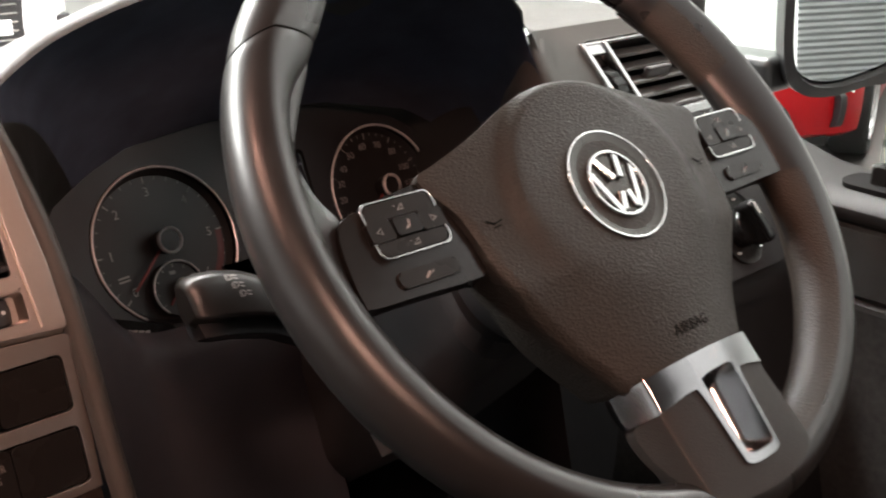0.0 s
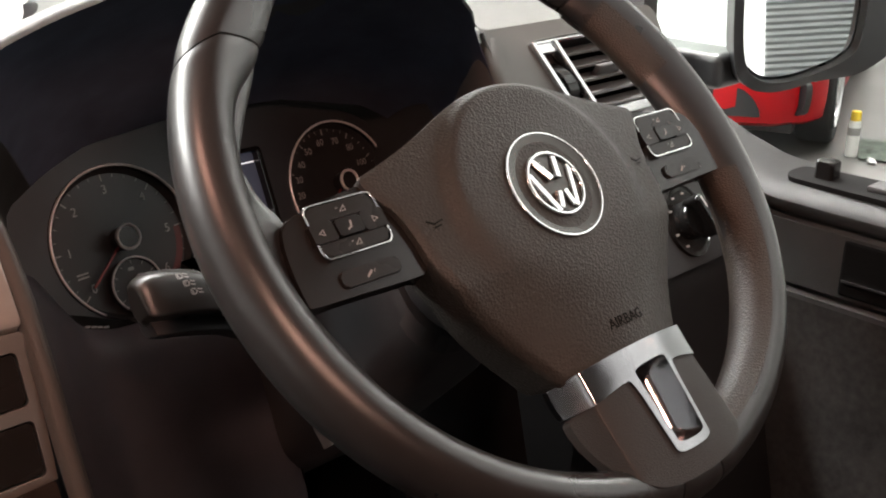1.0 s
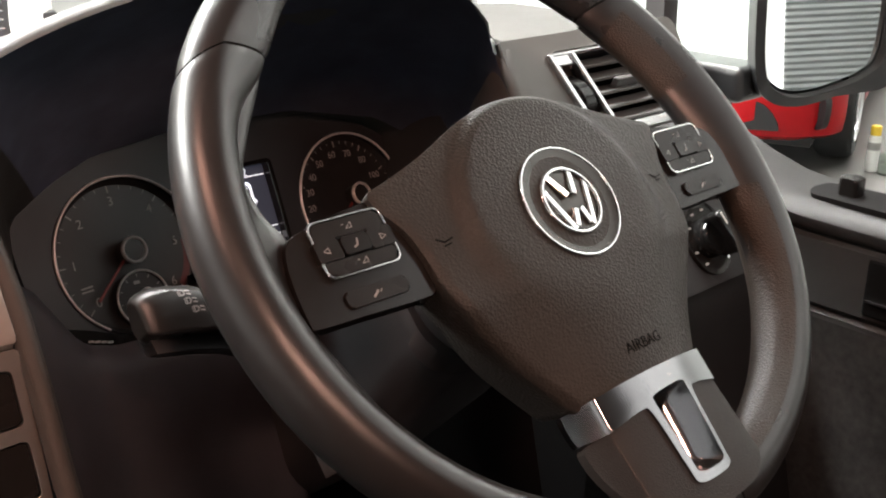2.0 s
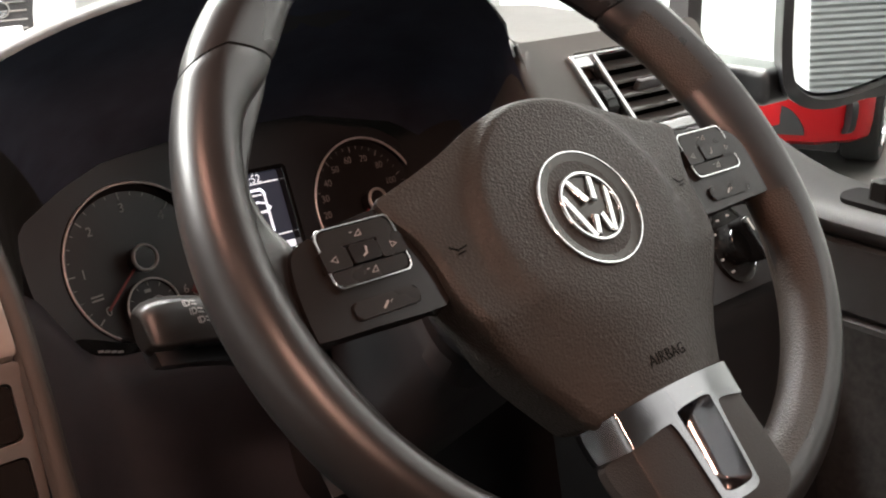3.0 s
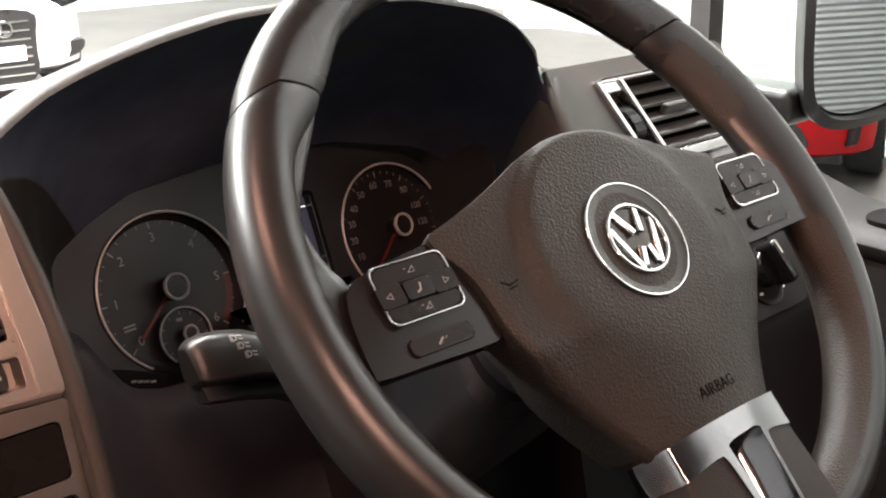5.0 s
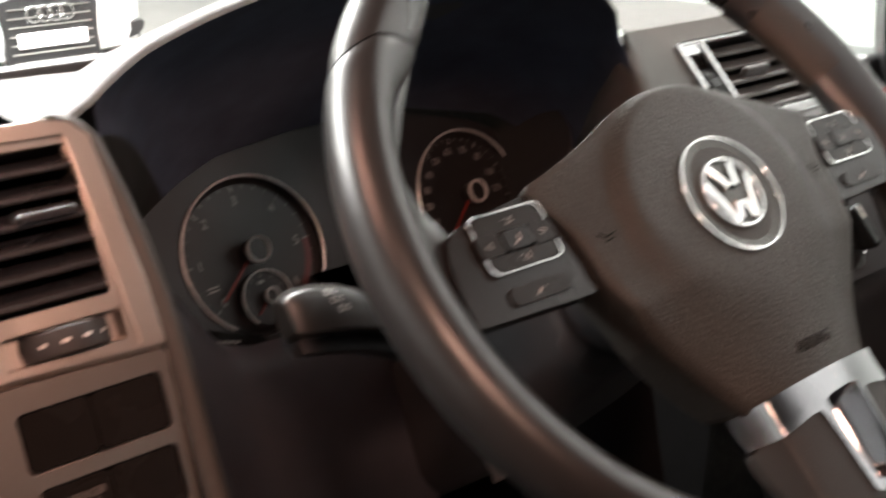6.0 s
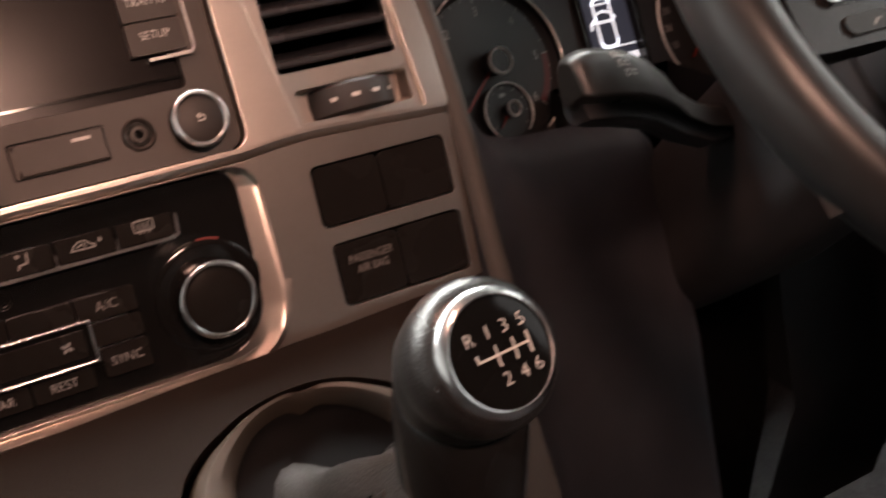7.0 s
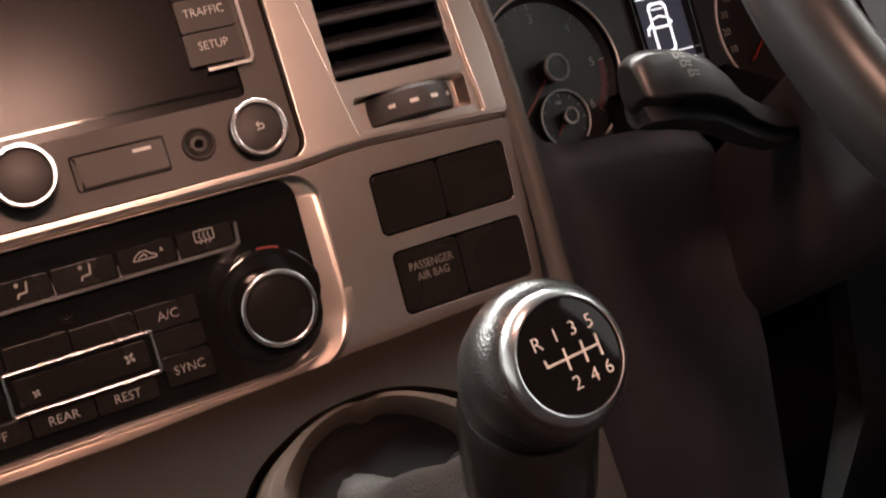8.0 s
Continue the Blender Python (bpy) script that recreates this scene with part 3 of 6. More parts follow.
part("badge_ground", lathe([(0.0001, 0.0012), (0.0180, 0.0008), (0.0185, -0.002)], 48), DISH, wheel, "", EM)

# side spokes with their switches
for sx in (-1, 1):
    def fx(pts):
        return [(sx * x, y) for x, y in pts][::sx]
    arm = fx(smooth_loop([(0.085, 0.018), (0.108, 0.0175), (0.124, 0.0190), (0.150, 0.0145), (0.164, 0.012), (0.178, 0.030), (0.182, 0.0), (0.180, -0.050), (0.1685, -0.034), (0.150, -0.0315), (0.102, -0.0310), (0.085, -0.031)], 4))
    part("spoke", prism(arm, -0.012, 0.003, 0.003, 3), SATIN, wheel, "satin black spoke")
    # leather runs from the rim down to the spoke in one hollow curve
    rows = []
    for i in range(45):
        y = 0.052 - 0.144 * i / 44
        inner = float(np.interp(y, [-0.092, -0.075, -0.060, -0.045, -0.034, -0.006, 0.009, 0.014, 0.018, 0.023, 0.030, 0.040, 0.052], [0.145, 0.150, 0.1555, 0.1605, 0.1640, 0.1630, 0.157, 0.1555, 0.1575, 0.1600, 0.1620, 0.1628, 0.1635]))
        rim = np.array(rim_point(180 - math.degrees(math.asin(y / 0.176)), radians(116), 0.99))
        rim[0] = abs(rim[0])
        p0, p3 = rim[[0, 2]], np.array((inner, 0.0042))
        p1, p2 = p0 + np.array((-0.0070, -0.0042)), p3 + np.array((0.0045, 0.0004))
        row = []
        for k in range(11):
            q = k / 10
            u, w = (1 - q) ** 3 * p0 + 3 * q * (1 - q) ** 2 * p1 + 3 * q * q * (1 - q) * p2 + q ** 3 * p3
            row.append((sx * u, rim[1] + (y - rim[1]) * q, w))
        row += [(sx * (inner - 0.0012), y, 0.0028), (sx * (inner - 0.0012), y, -0.0050), (sx * (inner + 0.001), y, -0.0075), (sx * 0.182, y, -0.0090)]
        rows.append(row)
    part("spoke_flare", loft(rows, closed=True, cap=True), LEATHER, wheel, "smooth leather where the spoke meets the rim", smooth=60)
    mod = fx(smooth_loop([(0.101, 0.0165), (0.124, 0.0175), (0.150, 0.0125), (0.160, 0.009), (0.1655, -0.006), (0.167, -0.030), (0.163, -0.0335), (0.135, -0.0345), (0.102, -0.0355), (0.094, -0.032), (0.093, -0.010)], 4))
    pod = part("switch_pod", prism(mod, 0.0, 0.0095, 0.0025, 3), SATIN, wheel, "satin black switch pod")
    cx = 0.1278 * sx
    frame_o, frame_i = rrect(cx - 0.0218, cx + 0.0218, -0.0150, 0.0148, 0.005), rrect(cx - 0.0206, cx + 0.0206, -0.0138, 0.0136, 0.0042)
    bm = plate(frame_o, [frame_i], 0.009, 0.0126, 0.0005, 3)
    part("switch_frame", bm, CHROME, pod, "bright chrome surround")
    part("rocker", prism(rrect(cx - 0.0203, cx + 0.0203, 0.0046, 0.0133, (0.001, 0.001, 0.0045, 0.0045)), 0.009, 0.0124, 0.0008), BUTTON, pod)
    part("rocker", prism(rrect(cx - 0.0203, cx + 0.0203, -0.0135, -0.0062, (0.0045, 0.0045, 0.001, 0.001)), 0.009, 0.0122, 0.0008), BUTTON, pod)
    part("rocker", prism(rrect(cx - 0.0222, cx - 0.0085, -0.0060, 0.0044, 0.001), 0.009, 0.0130, 0.0008), BUTTON, pod)
    part("rocker", prism(rrect(cx + 0.0085, cx + 0.0222, -0.0060, 0.0044, 0.001), 0.009, 0.0130, 0.0008), BUTTON, pod)
    part("centre_button", prism(rrect(cx - 0.0078, cx + 0.0078, -0.0054, 0.0038, 0.0012), 0.009, 0.0138, 0.001), SATIN, pod)
    part("lower_button", prism(rrect(cx - 0.0175, cx + 0.0185, -0.0300, -0.0215, 0.0025), 0.009, 0.0112, 0.0012, 3), BUTTON, pod)
    # printed signs on the switches
    tri = [(-0.0018, -0.0012), (0.0016, -0.0012), (0.0016, 0.0016)]
    for ox, oy, oz in ((0.001, 0.0088, 0.0124), (0.001, -0.0098, 0.0122)):
        bm = line_bar([(cx + ox + x, oy + y) for x, y in tri], 0.0004, oz, oz + 0.0001, closed=True)
        line_bar([(cx + ox - 0.0035, oy + 0.001), (cx + ox - 0.0025, oy + 0.001)], 0.0004, oz, oz + 0.0001, bm)
        part("sign", bm, GREYINK, pod)
    for ox, fl in ((-0.0165, -1), (0.0160, 1)):
        bm = line_bar([(cx + ox - 0.0013 * fl, -0.0024), (cx + ox + 0.0017 * fl, -0.001), (cx + ox - 0.0013 * fl, 0.0006)], 0.0004, 0.0130, 0.0131, closed=True)
        part("sign", bm, GREYINK, pod)
    bm = line_bar([(cx - 0.0018, -0.0028), (cx + 0.0002, -0.0018), (cx + 0.0010, 0.0010)], 0.0009, 0.0138, 0.0139)
    part("sign", bm, GREYINK, pod)
    bm = line_bar([(cx - 0.0025, -0.0276), (cx + 0.0005, -0.0254)], 0.0011, 0.0112, 0.0113)
    line_bar([(cx + 0.0018, -0.0262), (cx + 0.0030, -0.0250)], 0.0004, 0.0112, 0.0113, bm)
    part("sign", bm, GREYINK, pod)

# lower spoke: satin trim with a slot, grained cover
def fold(x):
    """Drop of the spoke's flank past its fold line."""
    d = abs(x) - 0.0425
    if d <= 0:
        return 0.0
    return 1.9 * d * d / 0.004 if d < 0.002 else 1.9 * (d - 0.001)


def dome(x, y):
    down = max(0.0, -y - 0.128)
    return 0.0205 - 3.6 * x * x * max(0.35, 1 - 11 * down) - fold(x) + 0.02 * down


def shade_dome(ob):
    me = ob.data
    out = []
    for poly in me.polygons:
        for li in poly.loop_indices:
            v = me.vertices[me.loops[li].vertex_index].co
            h = 0.0004
            gx = (dome(v.x + h, v.y) - dome(v.x - h, v.y)) / (2 * h)
            gy = (dome(v.x, v.y + h) - dome(v.x, v.y - h)) / (2 * h)
            out.append(Vector((-gx, -gy, 1)).normalized() if poly.normal.z > 0.30 else poly.normal.copy())
    me.normals_split_custom_set(out)


def domed(outline_pts, lift, depth, bevel=0.0012, holes=()):
    own = plate(outline_pts, holes, -depth, 0.0, bevel)
    bmesh.ops.subdivide_edges(own, edges=[e for e in own.edges if e.calc_length() > 0.012], cuts=2, use_grid_fill=True)
    for x in (-0.0475, -0.0445, -0.0438, -0.0431, -0.0425, 0.0425, 0.0431, 0.0438, 0.0445, 0.0475):
        bmesh.ops.bisect_plane(own, geom=own.verts[:] + own.edges[:] + own.faces[:], plane_co=(x, 0, 0), plane_no=(1, 0, 0))
    for v in own.verts:
        v.co.z += dome(v.co.x, v.co.y) + lift
    return own


side = [(0.0440, -0.1235), (0.0470, -0.1300), (0.0505, -0.1345), (0.0495, -0.155), (0.0455, -0.1705), (0.0390, -0.1795), (0.0300, -0.1845), (0.016, -0.1868)]
cover = smooth_loop([(-x, y) for x, y in side[::-1]] + [(0.0, -0.1165)] + side + [(0, -0.1875)], 4)
slot = smooth_loop([(-0.0108, -0.1248), (0.001, -0.1236), (0.0126, -0.1240), (0.0142, -0.130), (0.0124, -0.161), (0.0106, -0.1680), (0, -0.1692), (-0.0092, -0.1675), (-0.0106, -0.161), (-0.0124, -0.130)], 4)
shade_dome(part("lower_spoke", domed(cover, -0.0007, 0.006, 0.0010, [slot]), SPOKEVINYL, wheel, "grained black lower spoke cover"))
side = [(0.03, -0.1125), (0.0495, -0.1136), (0.0518, -0.1148), (0.0516, -0.1290), (0.0500, -0.1306), (0.042, -0.1312), (0.0225, -0.1285), (0.0172, -0.133), (0.0148, -0.164), (0.0128, -0.1722)]
trim = smooth_loop([(0, -0.112)] + side + [(0, -0.1738)] + [(-x, y) for x, y in side[::-1]], 4)
shade_dome(part("spoke_trim", domed(trim, 0.0010, 0.004, 0.0012, [slot]), SPOKETRIM, wheel, "satin silver spoke trim with a slot"))
rows = []
for s, w in ((1.0, 0.0006), (0.975, -0.0022), (0.93, -0.0055), (0.86, -0.0088), (0.75, -0.0120), (0.60, -0.0145), (0.40, -0.0161), (0.20, -0.0168), (0.001, -0.0170)):
    rows.append([(x * s, -0.147 + (y + 0.147) * (0.35 + 0.65 * s), dome(x * s, y) + w) for x, y in slot])
part("slot_lining", loft(rows, closed=True), SPOKETRIM, wheel, "polished scooped recess of the slot")
# hub behind the cover
part("hub_cover", moved(lathe([(0.050, -0.006), (0.050, -0.03), (0.048, -0.055), (0.045, -0.08), (0.001, -0.08)], 40), Matrix.Translation((0, -0.020, 0))), SHADED, wheel)
part("spoke_back", prism(smooth_loop([(-0.030, -0.09), (0.030, -0.09), (0.027, -0.18), (-0.027, -0.18)], 3), -0.02, 0.0, 0.003), SHADED, wheel)

# ---- column and stalks ----
column = thing("steering_column", WHEEL, "matt black steering column shroud behind the wheel", "steering column")
prof = []
for k, (w, sx, sy, cy) in enumerate(((-0.078, 0.050, 0.046, -0.012), (-0.085, 0.056, 0.052, -0.012), (-0.16, 0.058, 0.056, -0.016), (-0.25, 0.056, 0.056, -0.02), (-0.34, 0.05, 0.05, -0.02))):
    prof.append([(x, y + cy, w) for x, y in rrect(-sx, sx, -sy, sy, 0.028, 5)])
part("shroud", loft(prof, closed=True, cap=True), SHADED, column)

stalk = thing("indicator_stalk", pose(-0.054, 0.112, HUB - 0.066), "black plastic indicator stalk with white light symbols", "stalk")
rows = []
wedge = [(0.6, 0.88), (0.15, 1.0), (-0.32, 0.92), (-0.68, 0.50), (-1.0, 0.02), (-1.08, -0.16), (-0.90, -0.31), (-0.36, -0.62), (0.1, -0.95), (0.55, -0.98), (0.92, -0.70), (1.0, 0.0), (0.92, 0.6)]
for s, h, d, dz, dy in ((-0.03, 0.008, 0.009, -0.050, 0.03), (0.0, 0.008, 0.009, -0.044, 0.020), (0.03, 0.009, 0.010, -0.034, 0.010), (0.052, 0.0105, 0.0105, -0.022, 0.004), (0.066, 0.0135, 0.0118, -0.011, 0.000), (0.080, 0.0160, 0.0130, -0.0022, -0.003), (0.094, 0.0175, 0.0136, 0.0036, -0.004), (0.108, 0.0178, 0.0138, 0.0072, -0.005), (0.119, 0.0172, 0.0137, 0.0090, -0.005), (0.1245, 0.0160, 0.0130, 0.0094, -0.005), (0.1280, 0.0142, 0.0119, 0.0096, -0.005), (0.1300, 0.0122, 0.0104, 0.0098, -0.005), (0.1308, 0.0104, 0.0090, 0.0098, -0.005)):
    rows.append([(-s - 0.12 * y * h, dy + x * d, dz + y * h) for x, y in smooth_loop(wedge, 4)])
bm = loft(rows, closed=True, cap=True)
tree = BVHTree.FromBMesh(bm)
part("lever", bm, STALK, stalk)
# second wedge added under the lever to stand for its shade
rows = []
for s, h, d, dz, dy in ((-0.02, 0.010, 0.010, -0.054, 0.03), (0.03, 0.010, 0.011, -0.043, 0.010), (0.060, 0.0105, 0.0115, -0.0285, 0.001), (0.082, 0.0110, 0.0120, -0.0150, -0.002), (0.105, 0.0115, 0.0125, -0.0075, -0.003), (0.119, 0.0110, 0.0122, -0.0052, -0.003), (0.1255, 0.0085, 0.0105, -0.0050, -0.003)):
    rows.append([(-s - 0.12 * y * h, dy + x * d, dz + y * h) for x, y in smooth_loop(wedge, 4)])
part("underside", loft(rows, closed=True, cap=True), SHADED, stalk, "added underside of the stalk, carrying its shade")
# light symbols laid on the front face
nrm = Vector((0.215, -0.856, 0.518)).normalized()
ex = (Vector((1, 0, 0)) - nrm * nrm.x).normalized()
ey = nrm.cross(ex)
for u, v in ((-0.0045, 0.0090), (-0.0020, 0.0040), (0.0012, -0.0014)):
    bm = line_bar([(u - 0.0030, v + 0.0015), (u - 0.0030, v - 0.0015)], 0.0006, 0, 0.0001)
    line_bar([(u - 0.0019, v + 0.0016), (u - 0.0019, v - 0.0016), (u + 0.0002, v - 0.0013), (u + 0.0009, v), (u + 0.0002, v + 0.0013), (u - 0.0019, v + 0.0016)], 0.0007, 0, 0.0001, bm)
    for j in (0, 1):
        line_bar([(u + 0.0020, v + 0.0009 - 0.0020 * j), (u + 0.0044, v + 0.0002 - 0.0020 * j)], 0.0008, 0, 0.0001, bm)
    for p in bm.verts:
        at = Vector((-0.101, -0.0133, 0.0139)) + ex * p.co.x + ey * p.co.y
        hit = tree.ray_cast(at + nrm * 0.02, -nrm)[0] or at
        p.co = hit + nrm * (0.0003 + p.co.z)
    part("light_symbol", bm, GREYINK, stalk, "pale printed light symbol")
wiper = thing("wiper_stalk", pose(0.06, 0.112, HUB - 0.062), "black plastic wiper stalk behind the wheel", "stalk")
rows = [[(s, x, 0.004 + y) for x, y in rrect(-d, d, -h, h, min(d, h) * 0.6, 4)] for s, h, d in ((0, 0.009, 0.009), (0.055, 0.013, 0.011), (0.10, 0.017, 0.012), (0.128, 0.014, 0.011), (0.132, 0.009, 0.007))]
part("lever", loft(rows, closed=True, cap=True), SATIN, wiper)

# ---- instruments ----
cluster = thing("instrument_cluster", CLUSTER, "black instrument cluster with two chrome-ringed dials and lit display", "instrument cluster")
po = smooth_loop([(-0.074, -0.056), (-0.086, -0.030), (-0.092, 0.0), (-0.088, 0.040), (-0.050, 0.066), (0.0, 0.083), (0.07, 0.090), (0.16, 0.090), (0.23, 0.080), (0.285, 0.058), (0.315, 0.02), (0.315, -0.068), (0.10, -0.082), (-0.010, -0.082), (-0.045, -0.078)], 4)
part("plate", plate(po, [ellipse(-0.0005, -0.003, 0.0655, 0.0655), ellipse(0.2400, -0.003, 0.0655, 0.0655), mrect(88, 151, -46, 50, 4)], -0.018, -0.008), PLATE, cluster, "dark grey instrument plate")
part("backing", prism(po, -0.030, -0.0185), DIAL, cluster)
part("warning_strip", prism(smooth_loop([mm(-71, -47), mm(-58, -50), mm(-40, -57), mm(-14, -68), mm(-14, -80), mm(-42, -77), mm(-60, -70), mm(-69, -58)], 4), -0.009, -0.0060, 0.0004), PIANO, cluster, "gloss black strip with small signs")
bm = bmesh.new()
for k in range(4):
    line_bar([(-0.056 + 0.005 * k, -0.0600 - 0.0015 * k), (-0.053 + 0.005 * k, -0.0605 - 0.0015 * k)], 0.0018, -0.0060, -0.0058, bm)
part("strip_signs", bm, GREYINK, cluster)


def dial(name, cx, hx, label, start, sweep, marks, sub, words, needle_deg, ring_gap, size):
    g = part(name, moved(lathe([(0.0001, -0.0165), (0.0585, -0.0165), (0.0625, -0.012), (0.0630, -0.018)], 72), Matrix.Translation((cx, -0.003, 0))), DIAL, cluster, label)
    part("chrome_ring", moved(torus(0.0638, 0.0011, 96, 8, 1.3, -0.0070, None, ring_gap[0], ring_gap[1]), Matrix.Translation((cx, -0.003, 0))), DIALRING, g, "thin silver ring")
    bm = bmesh.new()
    for k in range(sub + 1):
        a = radians(start - sweep * k / sub)
        long = k % (sub // marks) == 0
        r0 = 0.0530 if long else 0.0555
        line_bar([(cx + r0 * math.cos(a), -0.003 + r0 * math.sin(a)), (cx + 0.0580 * math.cos(a), -0.003 + 0.0580 * math.sin(a))], 0.0010 if long else 0.0005, -0.0165, -0.0162, bm)
    part("ticks", bm, DIALINK, g)
    for text, deg, r in words:
        a = radians(deg)
        part("numeral", letters(text, size, cx + r * math.cos(a), -0.003 + r * math.sin(a), -0.0162), DIALINK, g)
    part("hub_ring", moved(torus(0.0100, 0.0013, 40, 8, 1.6, -0.001), Matrix.Translation((hx, 0, 0))), DIALRING, g, "silver hub ring")
    part("hub", moved(lathe([(0.0001, -0.0006), (0.0092, -0.0010), (0.0095, -0.014)], 32), Matrix.Translation((hx, 0, 0))), DIAL, g)
    a = radians(needle_deg)
    part("needle", line_bar([(hx + 0.010 * math.cos(a), 0.010 * math.sin(a)), (hx + 0.048 * math.cos(a), 0.048 * math.sin(a))], 0.0018, -0.0105, -0.0085), REDINK, g, "red needle")
    return g


tacho = dial("tachometer", -0.0005, -0.001, "rev counter with red needle at zero", 222, 262, 6, 24, [(str(k), 222 - 43.7 * k, 0.0455) for k in range(7)], 222, (-60, 236), 0.0105)
bm = bmesh.new()
torus(0.0545, 0.0030, 20, 4, 0.1, -0.0161, bm, -40, 2)
part("red_zone", moved(bm, Matrix.Translation((-0.001, -0.002, 0))), DIALRED, tacho, "red band")
bm = bmesh.new()
for k in range(2):
    line_bar([(-0.045, -0.020 - 0.003 * k), (-0.036, -0.0195 - 0.003 * k)], 0.0014, -0.0163, -0.0162, bm)
part("unit_bars", bm, DIALINK, tacho)
dial("speedometer", 0.2400, 0.2440, "speedometer with red needle at zero", 222, 262, 8, 32, [("10", 200, 0.046), ("20", 180, 0.046), ("30", 161, 0.046), ("40", 142, 0.046), ("50", 121, 0.046), ("60", 98, 0.046), ("70", 74, 0.046), ("80", 50, 0.046), ("100", 25, 0.043), ("120", 2, 0.042)], 222, (-46, 226), 0.0092)
fuel = part("fuel_gauge", moved(lathe([(0.0001, -0.0095), (0.0210, -0.0095), (0.0222, -0.008), (0.0222, -0.0165)], 48), Matrix.Translation((-0.001, -0.039, 0))), DIAL, cluster, "small fuel gauge")
part("chrome_ring", moved(torus(0.0224, 0.0009, 60, 8, 1.2, -0.0075, None, -50, 230), Matrix.Translation((-0.001, -0.039, 0))), DIALRING, fuel)
part("hub_ring", moved(torus(0.0058, 0.0011, 32, 8, 1.4, -0.0015), Matrix.Translation((0.0, -0.038, 0))), DIALRING, fuel)
part("hub", moved(lathe([(0.0001, -0.0016), (0.0050, -0.002), (0.0052, -0.0098)], 24), Matrix.Translation((0.0, -0.038, 0))), DIAL, fuel)
part("needle", line_bar([(-0.004, -0.042), (-0.012, -0.050)], 0.0014, -0.0075, -0.0065), REDINK, fuel)
bm = bmesh.new()
for k in range(9):
    a = radians(215 - 250 * k / 8)
    line_bar([(-0.001 + 0.0178 * math.cos(a), -0.039 + 0.0178 * math.sin(a)), (-0.001 + 0.0202 * math.cos(a), -0.039 + 0.0202 * math.sin(a))], 0.0006, -0.0095, -0.0092, bm)
line_bar([(-0.004, -0.0255), (-0.001, -0.0255)], 0.0028, -0.0095, -0.0092, bm)
part("ticks", bm, DIALINK, fuel)
display = part("display", prism(mrect(71.5, 133.5, -45.5, 49.5, 4), -0.0140, -0.0095), LCD, cluster, "lit dark blue display", Matrix.Translation((0.017, 0, 0)))
part("display_frame", plate(mrect(70, 135, -47, 51, 5), [mrect(75, 130, -43, 47, 2)], -0.0135, -0.0010, 0.0008), PIANO, cluster, "", Matrix.Translation((0.017, 0, 0)))
Z0, Z1 = -0.0095, -0.0092
part("rule", line_bar([(0.0765, 0.0385), (0.1285, 0.0385)], 0.0011, Z0, Z1), LCDWHITE, display)
part("rule", line_bar([(0.0765, -0.0085), (0.1285, -0.0085)], 0.0011, Z0, Z1), LCDWHITE, display)
part("clock", letters("16:52", 0.0100, 0.1005, 0.0425, Z1), LCDWHITE, display, "white digits")
part("reading", line_bar([(0.100, -0.0185), (0.113, -0.0185)], 0.0016, Z0, Z1), LCDWHITE, display)
part("reading", line_bar([(0.1165, -0.0185), (0.127, -0.0185)], 0.0062, Z0, Z1), LCDWHITE, display)
van = line_bar(rrect(0.0945, 0.1125, -0.0115, 0.0290, 0.0045, 4), 0.0024, Z0, Z1, closed=True)
line_bar([(0.0960, 0.0165), (0.1035, 0.0185), (0.1110, 0.0165)], 0.0018, Z0, Z1, van)
line_bar([(0.0955, 0.0095), (0.1115, 0.0095)], 0.0022, Z0, Z1, van)
line_bar([(0.0980, 0.0245), (0.1090, 0.0245)], 0.0014, Z0, Z1, van)
line_bar([(0.0945, 0.0130), (0.0890, 0.0090), (0.0880, 0.0050)], 0.0024, Z0, Z1, van)
line_bar([(0.1135, 0.0135), (0.1150, 0.0120)], 0.0028, Z0, Z1, van)
moved(van, Matrix.Translation((-0.0015, 0.004, 0)))
part("van_sign", van, LCDWHITE, display, "white outline of a van with an open door")

# ---- centre console ----
console = thing("centre_console", FASCIA, "warm silver painted centre console fascia with taupe edge", "console", kind="structure")
BAY = mrect(-566, -342, 13.8, 123, (4, 9, 9, 4))
INSERT = [mm(-314.5, 15.5), mm(-250.5, 12.8), mm(-249.5, 14.5), mm(-252, 45), mm(-254.5, 80), mm(-258, 122), mm(-260, 124.5), mm(-328, 126), mm(-332, 123), mm(-329, 95), mm(-322.5, 55), mm(-316, 18)]
up = [mm(-660, 10.6), mm(-408, 10.6), mm(-348, 11.2), mm(-328, 13.0), mm(-312, 13.4), mm(-280, 12.0), mm(-239, 9.6), mm(-237.5, 11), mm(-237, 14), mm(-238, 45), mm(-241.5, 75), mm(-245, 122), mm(-254, 131), mm(-266, 134), mm(-660, 134)]
TILT = Matrix.Translation((0, -0.04, -0.004)) @ Matrix.Rotation(radians(6.5), 4, "X") @ Matrix.Translation((0, 0.04, 0))
split = [(-660, 7.8), (-408, 7.8), (-348, 8.4), (-328, 10.2), (-312, 10.8), (-280, 9.6), (-239.5, 7.2)]
rows = [[mm(u, v + dv, w) for u, v, _ in resampled([(u, v, 0) for u, v in split], 40)] for dv, w in ((5.6, -0.02), (5.0, 0.025), (4.2, 0.0), (3.3, -0.25), (2.2, -0.9), (1.2, -2.0), (0.4, -3.6), (0.0, -5.4), (0.1, -10.0))]
part("fascia_roll", loft(rows), SILVER, console, "rolled lower edge of the upper fascia")
part("upper_fascia", plate(up, [BAY, INSERT], -0.012, 0.0, 0.0018, 3), SILVER, console, "warm silver upper fascia")
